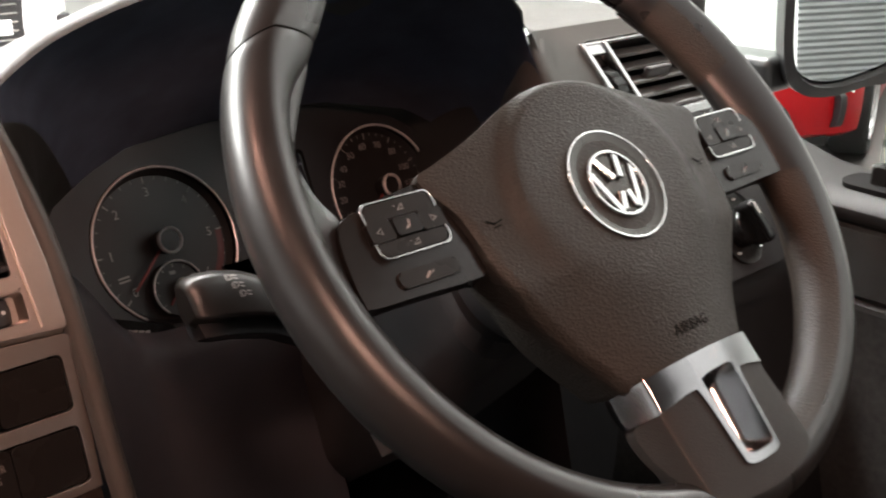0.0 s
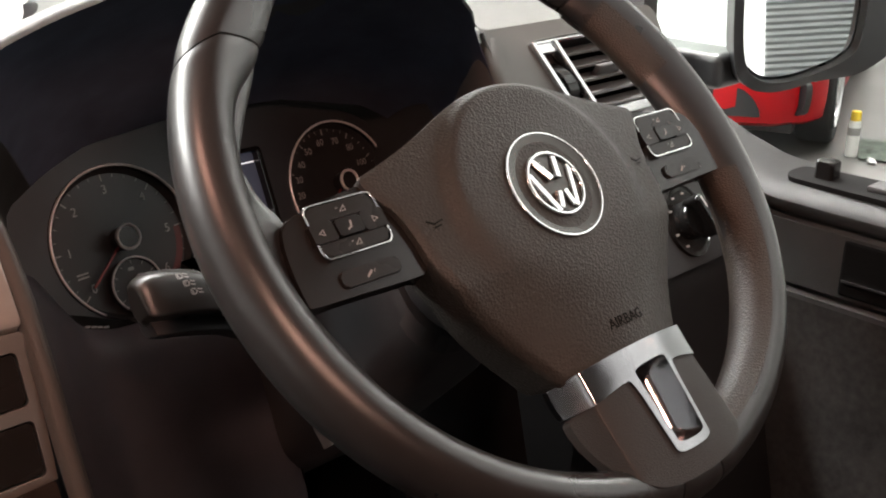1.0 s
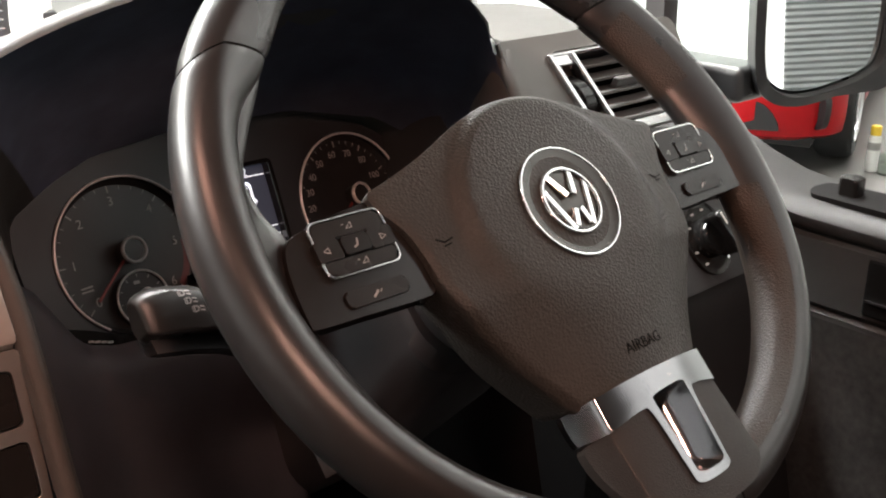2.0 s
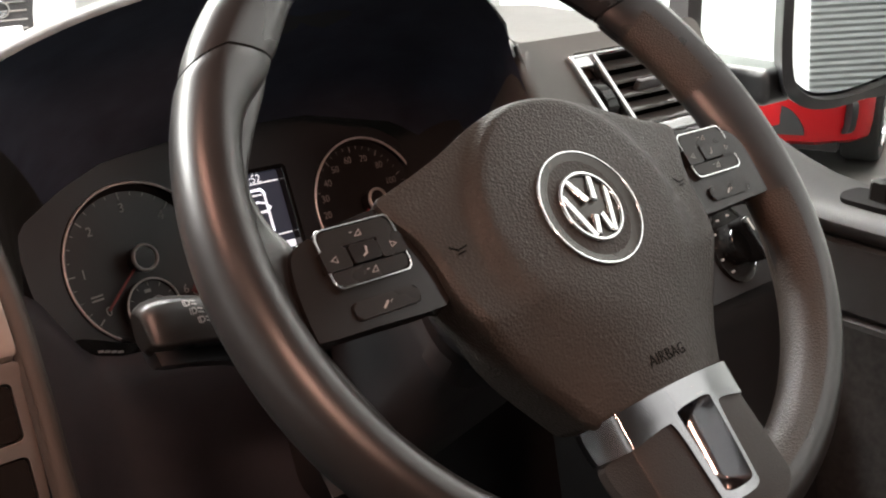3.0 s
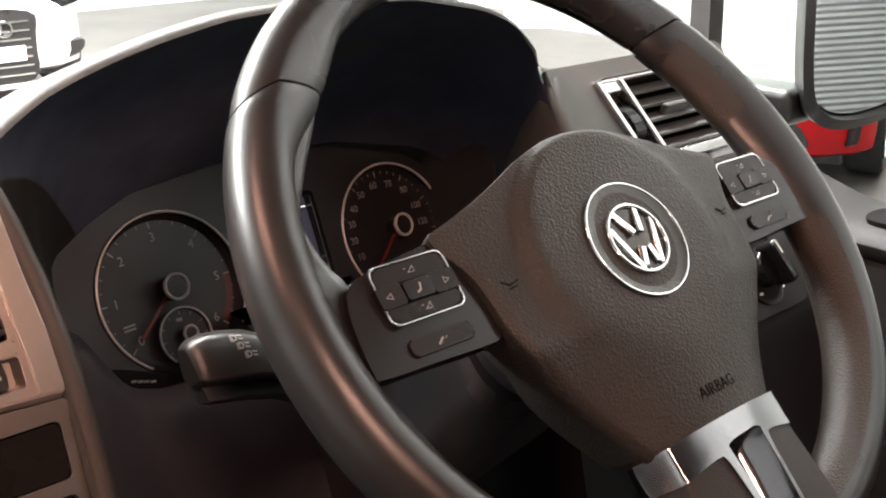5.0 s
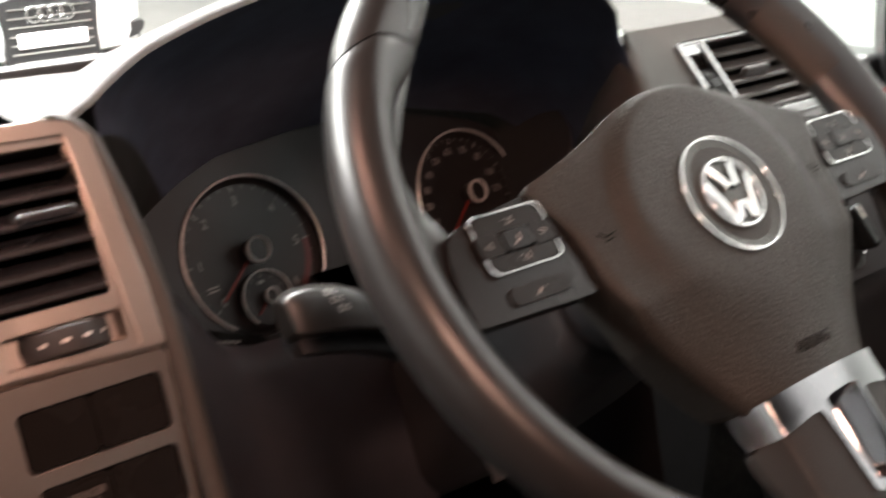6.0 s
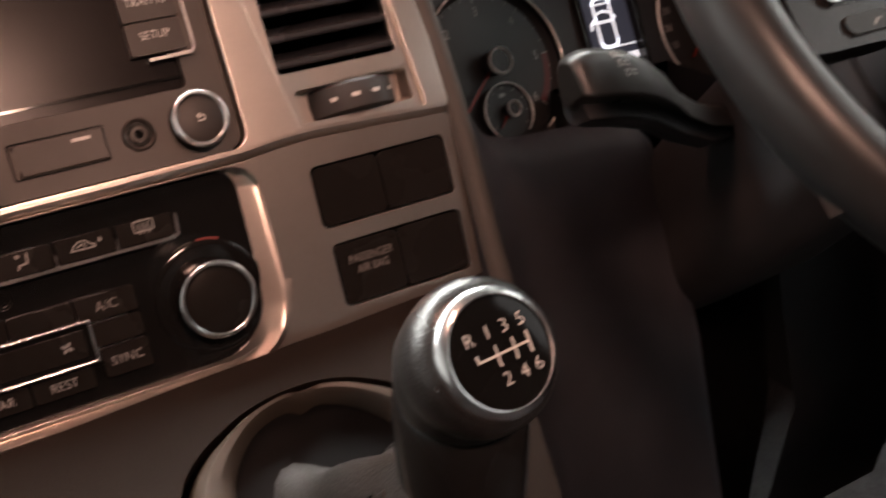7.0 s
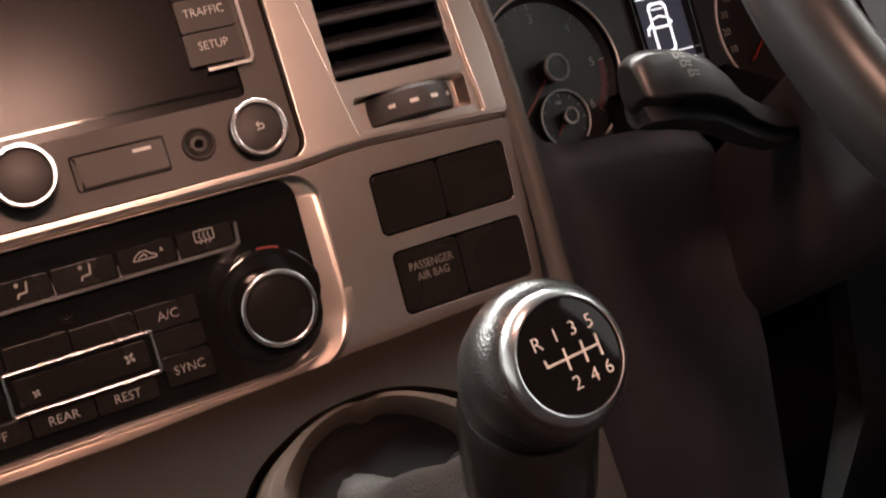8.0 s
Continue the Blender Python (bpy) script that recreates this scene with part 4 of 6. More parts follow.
B1, B2 = mrect(-316.7, -243.5, -33, -2.7, 3.5), mrect(-314.8, -243.8, -72.5, -41.0, 3.5)
low = [mm(-660, -84), mm(-500, -84), mm(-400, -83.5), mm(-345, -80.5), mm(-300, -80), mm(-239, -77), mm(-237.5, -40), mm(-237.5, 5.5), mm(-239, 7.0), mm(-280, 9.2), mm(-312, 10.4), mm(-328, 9.8), mm(-348, 8.0), mm(-660, 7.4)]
part("lower_fascia", plate(low, [mrect(-640, -341.5, -79, 7.2, (4, 34, 14, 4)), B1, B2], -0.020, -0.0035, 0.0024, 3), SILVER, console, "warm silver lower fascia", TILT)
# chamfered frame round the heater controls
n = 7
o = mrect(-640, -338, -86, 7.5, (4, 36, 14, 4), n)
i1 = mrect(-636, -342, -83.5, 6.0, (4, 32, 12, 4), n)
i15 = mrect(-635.5, -344.2, -82.5, 5.8, (4, 31, 11, 4), n)
i2 = mrect(-634, -353, -78.5, 5.0, (4, 26, 9, 4), n)


def set_back(y):
    """The frame dives under the upper fascia along its top."""
    return 0.0120 * min(1.0, max(0.0, (y + 0.014) / 0.018))


def crest(y, w):
    """The frame stands proud along its foot only and is flush with the fascia beside the switches."""
    return w + (-0.0034 - 0.15 * max(0.0, -w) - w) * min(1.0, max(0.0, (y + 0.076) / 0.014)) if w > -0.004 else w


bm = loft([[(x, y, crest(y, w) - set_back(y)) for x, y in run] for run, w in ((o, -0.010), (o, -0.0005), (i1, 0.0012), (i15, -0.0008), (i2, -0.0068), (i2, -0.012))], closed=True)
part("heater_frame", bm, SILVER, console, "warm silver chamfered frame", TILT)
# soft edge roll at the console's side
rows = []
for v, du in ((-150, 5), (-92, 5), (-60, 5), (-20, 6), (20, 6), (45, 4.5), (70, 2), (100, -3), (122, -8), (131, -15), (135, -24)):
    rows.append([mm(-242.5 + du + u, v, w) for u, w in ((-2, -3.5), (0, -1.6), (2.5, -0.4), (6, 0.2), (8.5, -0.8), (10, -2.6), (11, -5.0), (12.5, -8.0), (13.8, -12), (15, -18), (17, -28), (21, -45))])
part("edge_roll", loft(rows), EDGE, console, "taupe grained side edge")
bm = box(-0.70, -0.226, -0.10, 0.134, -0.09, -0.055)
part("console_body", bm, MATT, console)

radio = thing("radio", FASCIA, "brown-grey car radio with dark touch screen and chrome knobs", "radio")
part("radio_face", plate(mrect(-565, -343, 14.6, 122, (4, 8.5, 8.5, 4)), [mrect(-562, -361, 47, 119, (2, 3, 2, 2))], -0.014, -0.0045, 0.0006), RADIO, radio)
part("screen_surround", plate(mrect(-561.5, -361.5, 47.4, 118.5, 2), [mrect(-550, -405, 57, 116, 1)], -0.016, -0.0068, 0.0008), SCREEN, radio, "gloss black screen surround")
part("screen", prism(mrect(-550, -405, 57, 116, 1), -0.016, -0.0074), SCREEN, radio, "dark screen")
part("screen_edge", line_bar([mm(-562, 52.5), mm(-362, 52.5)], 0.0012, -0.0069, -0.0058), PIANO, radio)
for k, word in enumerate(("SETUP", "TRAFFIC", "NAV", "MEDIA")):
    v = 64 + 15.2 * k
    if v + 14.6 > 122:
        continue
    b = part("key", prism(mrect(-381.5, -356.5, v, v + 14.4, 0.8), -0.008, -0.0022, 0.0009), RADIOKEY, radio, "brown-grey key with pale lettering")
    part("key_word", letters(word, 0.0054, -0.369, (v + 8.2) / 1000, -0.0021, wide=0.92, thin=0.00007), INK, b)
bm = line_bar([mm(-353.6, 112), mm(-353.4, 64), mm(-355, 61.6), mm(-374, 61.4)], 0.0015, -0.0065, -0.0012)
part("key_trim", bm, BRUSHED, radio, "chrome strip beside the keys")


def knob(name, cx, cy, r, h, ring, parent, label, base=0.0, m=None, cap_mat=BUTTON):
    k = part(name, moved(lathe([(r * 0.98, base - 0.004), (r * 0.98, base + h - 0.002), (r * 0.93, base + h), (r * 0.80, base + h + 0.0002)], 48, cap=False), Matrix.Translation((cx, cy, 0))), SATIN, parent, label)
    part("chrome_ring", moved(torus(r * 0.90, r * ring, 56, 10, 0.7, base + h), Matrix.Translation((cx, cy, 0))), BRUSHED, k, "chrome ring")
    part("cap", moved(lathe([(0.0001, base + h + 0.0004), (r * 0.6, base + h + 0.0002), (r * 0.84, base + h - 0.0006)], 40), Matrix.Translation((cx, cy, 0))), cap_mat, k)
    return k


knob("volume_knob", -0.4625, 0.0335, 0.0134, 0.017, 0.085, radio, "round knob with chrome ring", -0.004, cap_mat=RADIOKEY)
bk = knob("back_knob", -0.3613, 0.0310, 0.0130, 0.007, 0.10, radio, "round knob with chrome ring", -0.004, cap_mat=RADIOKEY)
bm = line_bar([mm(-362.6, 30.0), mm(-359.8, 30.0), mm(-359.3, 31.1), mm(-359.8, 32.2), mm(-362.4, 32.2)], 0.0005, 0.0036, 0.0038)
line_bar([mm(-361.4, 33.2), mm(-362.6, 32.2), mm(-361.4, 31.2)], 0.0005, 0.0036, 0.0038, bm)
part("back_sign", bm, INK, bk)
JK = Matrix.Translation((-0.388, 0.0310, 0))
jack = part("aux_socket", moved(lathe([(0.0075, -0.0050), (0.0075, -0.0036), (0.0068, -0.0030), (0.0060, -0.0034), (0.0056, -0.0044)], 36, cap=False), JK), RADIOKEY, radio, "round black audio socket")
part("socket_floor", moved(lathe([(0.0001, -0.0042), (0.0058, -0.0042)], 32), JK), BUTTON, jack)
part("socket_collar", moved(lathe([(0.0036, -0.0044), (0.0036, -0.0034), (0.0022, -0.0033), (0.0020, -0.0042)], 32, cap=False), JK), RADIO, jack)
# flat disc, the darkness of the hole painted on
part("socket_hole_shade", moved(lathe([(0.0001, -0.0040), (0.0021, -0.0040)], 24), JK), INKANDSHADE, jack)
cover = part("card_cover", prism([mm(-440.5, 23.8), mm(-403, 23.8), mm(-402.4, 24.6), mm(-402.4, 37.0), mm(-403, 37.8), mm(-441.8, 37.8), mm(-440.6, 34.5), mm(-439.9, 30.8), mm(-440.1, 27)], -0.006, -0.0030, 0.0010), RADIO, radio, "hinged cover with a white dash")
part("cover_gap", plate(mrect(-443, -402, 22.8, 38.8, 1.5), [mrect(-442.3, -402.7, 23.5, 38.1, 1.2)], -0.005, -0.0043), INKANDSHADE, radio)
part("cover_dash", line_bar([mm(-416, 34.6), mm(-409, 34.6)], 0.0014, -0.0030, -0.0028), INK, cover)

# air vent beside the radio
vent = thing("air_vent", FASCIA, "black slatted air vent in the silver fascia", "air vent")
bm = plate(INSERT, [mrect(-319.5, -256.5, 42.5, 121, (2, 2, 4, 3)), mrect(-314.0, -254.0, 17.8, 33.6, 2)], -0.010, -0.0026, 0.0012)
for v in bm.verts:
    # level with the fascia beside the radio, set back beside the instruments
    v.co.z += 0.0023 * min(1.0, max(0.0, (-0.262 - v.co.x) / 0.056))
part("insert", bm, SILVER, vent, "warm silver insert round the vent")
part("bar", prism(mrect(-317.2, -254.0, 34.4, 42.3, 1.5), -0.008, -0.0008, 0.0020, 4), SILVER, vent, "warm silver bar under the slats")
part("duct", loft([[(x, y, -0.003) for x, y in mrect(-319.8, -256.2, 42.2, 121.3, 2)], [(x, y, -0.045) for x, y in mrect(-316, -260, 46, 118, 2)]], closed=True), GRILLE, vent)
# near-black sheet paints the shade deep inside the duct
part("duct_back", prism(mrect(-319, -257, 43, 121, 2), -0.048, -0.045), INKANDSHADE, vent)
for k in range(6):
    v = 50.5 + 12.6 * k
    bm = prism([(-0.010, -0.0016), (0.0082, -0.0019), (0.0093, -0.0016), (0.0100, -0.0008), (0.0102, 0.0002), (0.0098, 0.0011), (0.0088, 0.0017), (0.0075, 0.0018), (-0.010, 0.0010)], -0.0312, 0.0312)
    moved(bm, Matrix.Translation(mm(-288, v, -12)) @ Matrix.Rotation(radians(24), 4, "X") @ Matrix.Rotation(radians(-90), 4, "Y"))
    part("slat", bm, SLATS, vent, "gloss black slat")
bm = box(-0.0150, 0.0150, -0.0022, 0.0030, -0.006, 0.0065, 0.0018, 3)
part("slat_tab", moved(bm, Matrix.Translation(mm(-277, 88.5, -4)) @ Matrix.Rotation(radians(20), 4, "X")), SLATS, vent, "gloss black tab")
bm = loft([[(x, y, -0.003) for x, y in mrect(-314.2, -253.8, 17.6, 33.8, 2.0)], [(x, y, -0.011) for x, y in mrect(-311, -257, 19, 33, 2)]], closed=True)
part("wheel_recess", bm, SILVER, vent)
part("recess_back", prism(mrect(-312, -256, 18.5, 33.5, 2), -0.014, -0.0105), SILVER, vent)
tw = part("thumb_wheel", moved(lathe([(0.0001, -0.0075), (0.022, -0.0075), (0.0238, -0.006), (0.0244, 0.0), (0.0238, 0.006), (0.022, 0.0075), (0.0001, 0.0075)], 60), Matrix.Translation(mm(-282.5, 25.6, -19)) @ Matrix.Rotation(radians(90), 4, "X")), MATT, vent, "ribbed dark thumb wheel")
bm = bmesh.new()
for k, wd in enumerate((0.0035, 0.0042, 0.0042, 0.003)):
    a = radians(125 - 26 * k)
    own = box(-wd / 2, wd / 2, -0.0009, 0.0009, 0.0238, 0.0247)
    moved(own, Matrix.Translation(mm(-282.5, 25.6, -19)) @ Matrix.Rotation(radians(90) - a, 4, "Y"))
    merge(bm, own)
part("wheel_marks", bm, INK, tw)

# blank switches
def blank(u0, u1, v0, v1, word=None):
    s = thing("switch_blank", FASCIA @ TILT, "dark blank switch cover with faint airbag lettering" if word else "plain dark blank switch cover", "switch", "blank switches in the console")
    b = part("cover", prism(mrect(u0, u1, v0, v1, 2.2), -0.02, -0.0042, 0.0012, 3), BUTTON, s)
    if word:
        part("wording", letters("PASSENGER", 0.0056, (u0 + u1) / 2000 + 0.001, (v0 + v1) / 2000 + 0.0060, -0.0041, wide=0.82), FAINTINK, s)
        part("wording", letters("AIR BAG", 0.0056, (u0 + u1) / 2000 + 0.001, (v0 + v1) / 2000 + 0.0005, -0.0041, wide=0.82), FAINTINK, s)
    return s


blank(-315.7, -281.2, -32.0, -3.7)
blank(-280.7, -244.5, -32.0, -3.7)
blank(-313.8, -280.2, -71.5, -42.0, "PASSENGER AIRBAG")
blank(-279.7, -244.8, -71.5, -42.0)

# heater controls
heat = thing("heater_panel", FASCIA @ TILT, "gloss black heater control panel with chrome-edged keys", "control panel")
part("panel", prism(mrect(-636, -351.6, -79, 6.5, (4, 26, 9, 4)), -0.016, -0.0085, 0.0006), PIANO, heat)


def key(u0, u1, v0, v1, word=None, size=0.0062, lift=0.0, off=0.0):
    b = part("key", prism(mrect(u0 + 0.35, u1 - 0.35, v0 + 0.35, v1 - 0.35, 0.7), -0.0088, -0.0052 + lift, 0.0008), BUTTON, heat)
    if word:
        part("key_word", letters(word, size * 0.92, (u0 + u1) / 2000 + off, (v0 + v1) / 2000, -0.0051 + lift, wide=0.96, thin=0.00007), KEYINK, b)
    return b


def seat_sign(u, v, parent, z=-0.0051):
    bm = line_bar([mm(u + 2.2, v + 2.6), mm(u + 1.6, v - 1.4), mm(u - 1.8, v - 1.8)], 0.0008, z, z + 0.0001)
    line_bar([mm(u - 1.8, v - 1.8), mm(u - 2.3, v - 3.2)], 0.0008, z, z + 0.0001, bm)
    prism(ellipse((u - 1.8) / 1000, (v + 2.2) / 1000, 0.0009, 0.0009, 12), z, z + 0.0001, bm=bm)
    part("key_sign", bm, KEYINK, parent)


top = [key(-517.5, -490.9, -16.2, -5.4), key(-490.3, -464.1, -16.2, -5.4), key(-463.1, -437.1, -16.2, -5.4), key(-436.0, -411.0, -16.2, -5.4), key(-409.8, -384.6, -16.2, -5.4)]
for k, u in enumerate((-502, -475.5, -449.5)):
    seat_sign(u, -9.8, top[k])
bm = line_bar([mm(u + 0.6, v - 5.4) for u, v in ((-430, -6.2), (-429, -4.4), (-426.6, -2.8), (-423.8, -2.8), (-422, -4.6), (-420, -5.2), (-420, -6.4), (-430, -6.2))], 0.0006, -0.0051, -0.0050)
line_bar([mm(-426.9, -10.6), mm(-424.4, -9.3), mm(-423.4, -10.8)], 0.0006, -0.0051, -0.0050, bm)
prism([mm(-417.8, -10.0), mm(-416.0, -10.0), mm(-416.9, -8.0)], -0.0051, -0.0050, bm=bm)
part("key_sign", bm, KEYINK, top[3])
bm = line_bar(mrect(-401.7, -393.3, -10.9, -6.2, 0.6, 3), 0.0006, -0.0051, -0.0050, closed=True)
for k in range(3):
    u = -399.6 + 2 * k
    line_bar([mm(u, -12.0), mm(u + 0.6, -10.2), mm(u - 0.3, -8.8), mm(u + 0.3, -7.4)], 0.0005, -0.0051, -0.0050, bm)
part("key_sign", bm, KEYINK, top[4])
part("key_trim", line_bar([mm(-560, -17.0), mm(-386.0, -17.0), mm(-383.6, -15.8), mm(-383.0, -7.2)], 0.0014, -0.009, -0.0036), BRUSHED, heat, "chrome strip under the keys")
for u in (-490.6, -463.6, -436.5, -410.4):
    part("key_divider", line_bar([mm(u, -16.6), mm(u + 0.1, -11.5)], 0.0005, -0.009, -0.0046), BRUSHED, heat)
# sensor rose and row of keys
bm = bmesh.new()
for k in range(3):
    torus(0.0012 + 0.0014 * k, 0.0003, 20, 5, 1, -0.0083, bm)
part("sensor", moved(bm, Matrix.Translation(mm(-461.6, -24.5, 0))), SATIN, heat, "small round sensor grille")
key(-516, -491, -42, -31.5)
key(-490.5, -463.5, -41.5, -31.5)
key(-463.2, -435.5, -41.5, -32)
key(-435.2, -408.5, -43.5, -32, "A/C", 0.0066, 0.0002)
key(-431, -408.5, -55, -44.2)
key(-430, -408.3, -69.5, -55.8, "SYNC", 0.0062, 0.0002)
fan = part("fan_rocker", prism(mrect(-492.0, -432.2, -59.2, -43, 0.8), -0.0088, -0.0052, 0.0008), PIANO, heat, "long dark rocker in a chrome frame")
part("fan_inner", prism(mrect(-489.5, -434.5, -57.2, -45.2, 0.8), -0.0052, -0.0046, 0.0006), BUTTON, fan)
for u, v, s in ((-442.5, -51.0, 0.72), (-482, -53.0, 0.50)):
    bm = bmesh.new()
    for k in range(4):
        a = radians(45 + 90 * k)
        blade = prism(ellipse(0.0020 * s, 0.0004 * s, 0.0015 * s, 0.0009 * s, 14), -0.0046, -0.0045)
        merge(bm, moved(blade, Matrix.Translation((u / 1000, v / 1000, 0)) @ Matrix.Rotation(a, 4, "Z")))
    part("fan_sign", bm, GREYINK, fan)
part("fan_frame", plate(mrect(-493.6, -430.4, -60.8, -41.4, 1.2), [mrect(-492.2, -432.0, -59.4, -42.8, 0.8)], -0.009, -0.0036, 0.0006), BRUSHED, heat, "chrome frame")
key(-516, -488.2, -71.5, -61.5, "OFF", 0.0062)
key(-488, -461.2, -71.5, -61.5, "REAR", 0.0062)
key(-461, -434.2, -71.5, -61.5, "REST", 0.0062)
part("dial_base", moved(lathe([(0.0001, -0.0070), (0.0240, -0.0070), (0.0262, -0.0078), (0.0268, -0.010)], 56), Matrix.Translation(mm(-375.5, -48.3, 0))), PIANO, heat)
knob("temperature_knob", -0.3757, -0.0484, 0.0182, 0.012, 0.062, heat, "black rotary knob with chrome ring", -0.007)
for a0, a1, mat in ((70, 92, REDINK), (97, 116, DISH)):
    bm = torus(0.0272, 0.0008, 16, 4, 0.2, -0.0083, None, a0, a1)
    part("scale", moved(bm, Matrix.Translation(mm(-375, -49.0, 0))), mat, heat)

# ---- lower console and gear lever ----
LOW = leaning(-0.36, 0.0974, HUB - 0.1486, 55)
lower = thing("lower_console", LOW, "taupe plastic lower console darkened for shade, with oval gear lever opening", "console", kind="structure")
hole = smooth_loop([(-0.070, -0.17), (-0.074, -0.10), (-0.060, -0.042), (-0.030, -0.019), (0.004, -0.0125), (0.034, -0.019), (0.058, -0.040), (0.068, -0.09), (0.064, -0.17)], 20)
lo = [(-0.32, -0.26), (0.060, -0.26), (0.084, -0.15), (0.097, -0.10), (0.108, -0.05), (0.1175, 0.012), (0.03, 0.0085), (-0.04, 0.0062), (-0.10, 0.0036), (-0.32, 0.0010)]
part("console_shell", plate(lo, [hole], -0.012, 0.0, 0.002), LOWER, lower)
part("console_side", box(0.048, 0.060, -0.40, 0.0, -0.20, -0.012), KNEE, lower)
c2 = np.array((-0.002, -0.095))
rows = []
for s, w in ((0.10, -0.014), (0.13, -0.006), (0.20, -0.002), (0.36, 0.0012), (0.60, 0.0005), (0.86, -0.005), (1.0, -0.012), (1.06, -0.024), (1.10, -0.060), (3.0, -0.085)):
    row = []
    for p in hole:
        q = np.array(p) - c2
        side = abs(q[0]) / math.hypot(*q)
        crease = math.exp(-((math.atan2(q[1], q[0]) - 1.46) / 0.06) ** 2)
        row.append((*(c2 + q * (1 - s * (0.07 + (0.58 if q[0] < 0 else 0.25) * side ** 2 + 0.015 * crease))), w - 0.005 * crease * min(1, 1.6 * s)))
    rows.append(row)
part("gaiter_frame", loft(rows[:7], closed=True), GAITERBAND, lower, "light brown folded gaiter edge")
# deep rows of the same fold in near-black: the hollow's shade is painted
part("gaiter_hollow", loft(rows[6:], closed=True, cap=True), SHADEANDPLATE, lower, "hollow inside the gaiter edge, its shade painted black")

KN = Vector((-0.3407, -0.0690, HUB - 0.0686))
axis = Vector((0.038, -0.850, 0.526)).normalized()
kx = Vector((0, 0, 1)).cross(axis).normalized()
ky = axis.cross(kx)
KM = Matrix(((kx.x, ky.x, axis.x, KN.x), (kx.y, ky.y, axis.y, KN.y), (kx.z, ky.z, axis.z, KN.z), (0, 0, 0, 1)))
lever = thing("gear_lever", KM, "black leather gear lever with chrome-ringed shift pattern cap", "gear lever")
# the knob's spine bends from the tilted cap down to the lever
spine = [(KN - axis * d, axis, r) for d, r in ((0.0035, 0.0190), (0.0028, 0.0208), (0.0045, 0.0232), (0.008, 0.0252), (0.013, 0.0262), (0.0185, 0.0259), (0.023, 0.0248))]
spine += [(Vector((x, y, HUB + z)), Vector((0, ny, 1)).normalized(), r) for x, y, z, ny, r in (
    (-0.3416, -0.0465, -0.0850, -0.90, 0.0242), (-0.3415, -0.0438, -0.0920, -0.55, 0.0232), (-0.3414, -0.0427, -0.0955, -0.42, 0.0224), (-0.3413, -0.0423, -0.0970, -0.38, 0.0221),
    (-0.3413, -0.0421, -0.0980, -0.36, 0.0228), (-0.3412, -0.0414, -0.1020, -0.30, 0.0237), (-0.3410, -0.0404, -0.1120, -0.15, 0.0239), (-0.341, -0.0394, -0.1270, -0.10, 0.0234), (-0.341, -0.0386, -0.1400, -0.10, 0.0224))]
rows = []
for p, nrm, r in spine:
    ex = Vector((0, 0, 1)).cross(nrm) if nrm.z < 0.95 else Vector((1, 0, 0))
    ex = (Vector((1, 0, 0)) - nrm * nrm.x).normalized()
    ey = nrm.cross(ex)
    rows.append([KM.inverted() @ (p + ex * r * math.cos(2 * math.pi * k / 64) + ey * r * math.sin(2 * math.pi * k / 64)) for k in range(64)])
part("knob", loft(rows[:11], closed=True), KNOB, lever, "glossy worn black leather knob")
part("collar", loft(rows[10:], closed=True), SATIN, lever, "smooth black collar")
part("cap_ring", lathe([(0.0214, -0.0042), (0.0214, -0.0024), (0.0208, -0.0008), (0.0196, 0.0006), (0.0184, 0.0014), (0.0179, 0.0013), (0.0177, 0.0004), (0.0177, -0.002)], 72, cap=False), BRUSHED, lever, "wide chrome ring")
part("cap", lathe([(0.0001, 0.0020), (0.009, 0.0017), (0.014, 0.0012), (0.0178, 0.0006), (0.0178, -0.003)], 56), CAPGLOSS, lever, "gloss black cap")
for text, x, y in (("R", -0.0097, 0.0064), ("1", -0.0029, 0.0070), ("3", 0.0036, 0.0073), ("5", 0.0100, 0.0075), ("2", -0.0013, -0.0084), ("4", 0.0052, -0.0081), ("6", 0.0110, -0.0075)):
    part("gear_number", letters(text, 0.0062, x, y, float(np.interp(math.hypot(x, y), [0, 0.009, 0.014, 0.0184], [0.0020, 0.0017, 0.0012, 0.0005])) + 0.0002, 2, thin=0.00006), INK, lever)
pattern = line_bar([(-0.0092, 0.0012), (-0.0090, -0.0008), (0.0101, 0.0002)], 0.0007, 0.0012, 0.0021)
for x in (-0.0020, 0.0045, 0.0101):
    line_bar([(x, 0.0026 + 0.06 * x), (x, -0.0037 + 0.06 * x)], 0.0007, 0.0012, 0.0021, pattern)
part("shift_pattern", pattern, INK, lever, "white shift pattern lines")

# leather gaiter from the collar to the frame
start = [Vector((-0.341 + 0.0226 * math.cos(2 * math.pi * k / 56), -0.0388 + 0.0226 * math.sin(2 * math.pi * k / 56), HUB - 0.130)) for k in range(56)]
endo = resampled([(*p, -0.060) for p in [hole[(k) % len(hole)] for k in range(len(hole) + 1)]], 57)[:56]
endo = [LOW @ Vector((c2[0] + (p[0] - c2[0]) * 0.72, c2[1] + (p[1] - c2[1]) * 0.74, p[2])) for p in endo]
ctr = sum(endo, Vector()) / 56
sa = sorted(range(56), key=lambda k: math.atan2(*(LOW.inverted() @ endo[k] - LOW.inverted() @ ctr).yx))
endo = [endo[k] for k in sa]
kc = sum(start, Vector()) / 56
st = sorted(start, key=lambda p: math.atan2(p.y - kc.y, p.x - kc.x))
rows = []
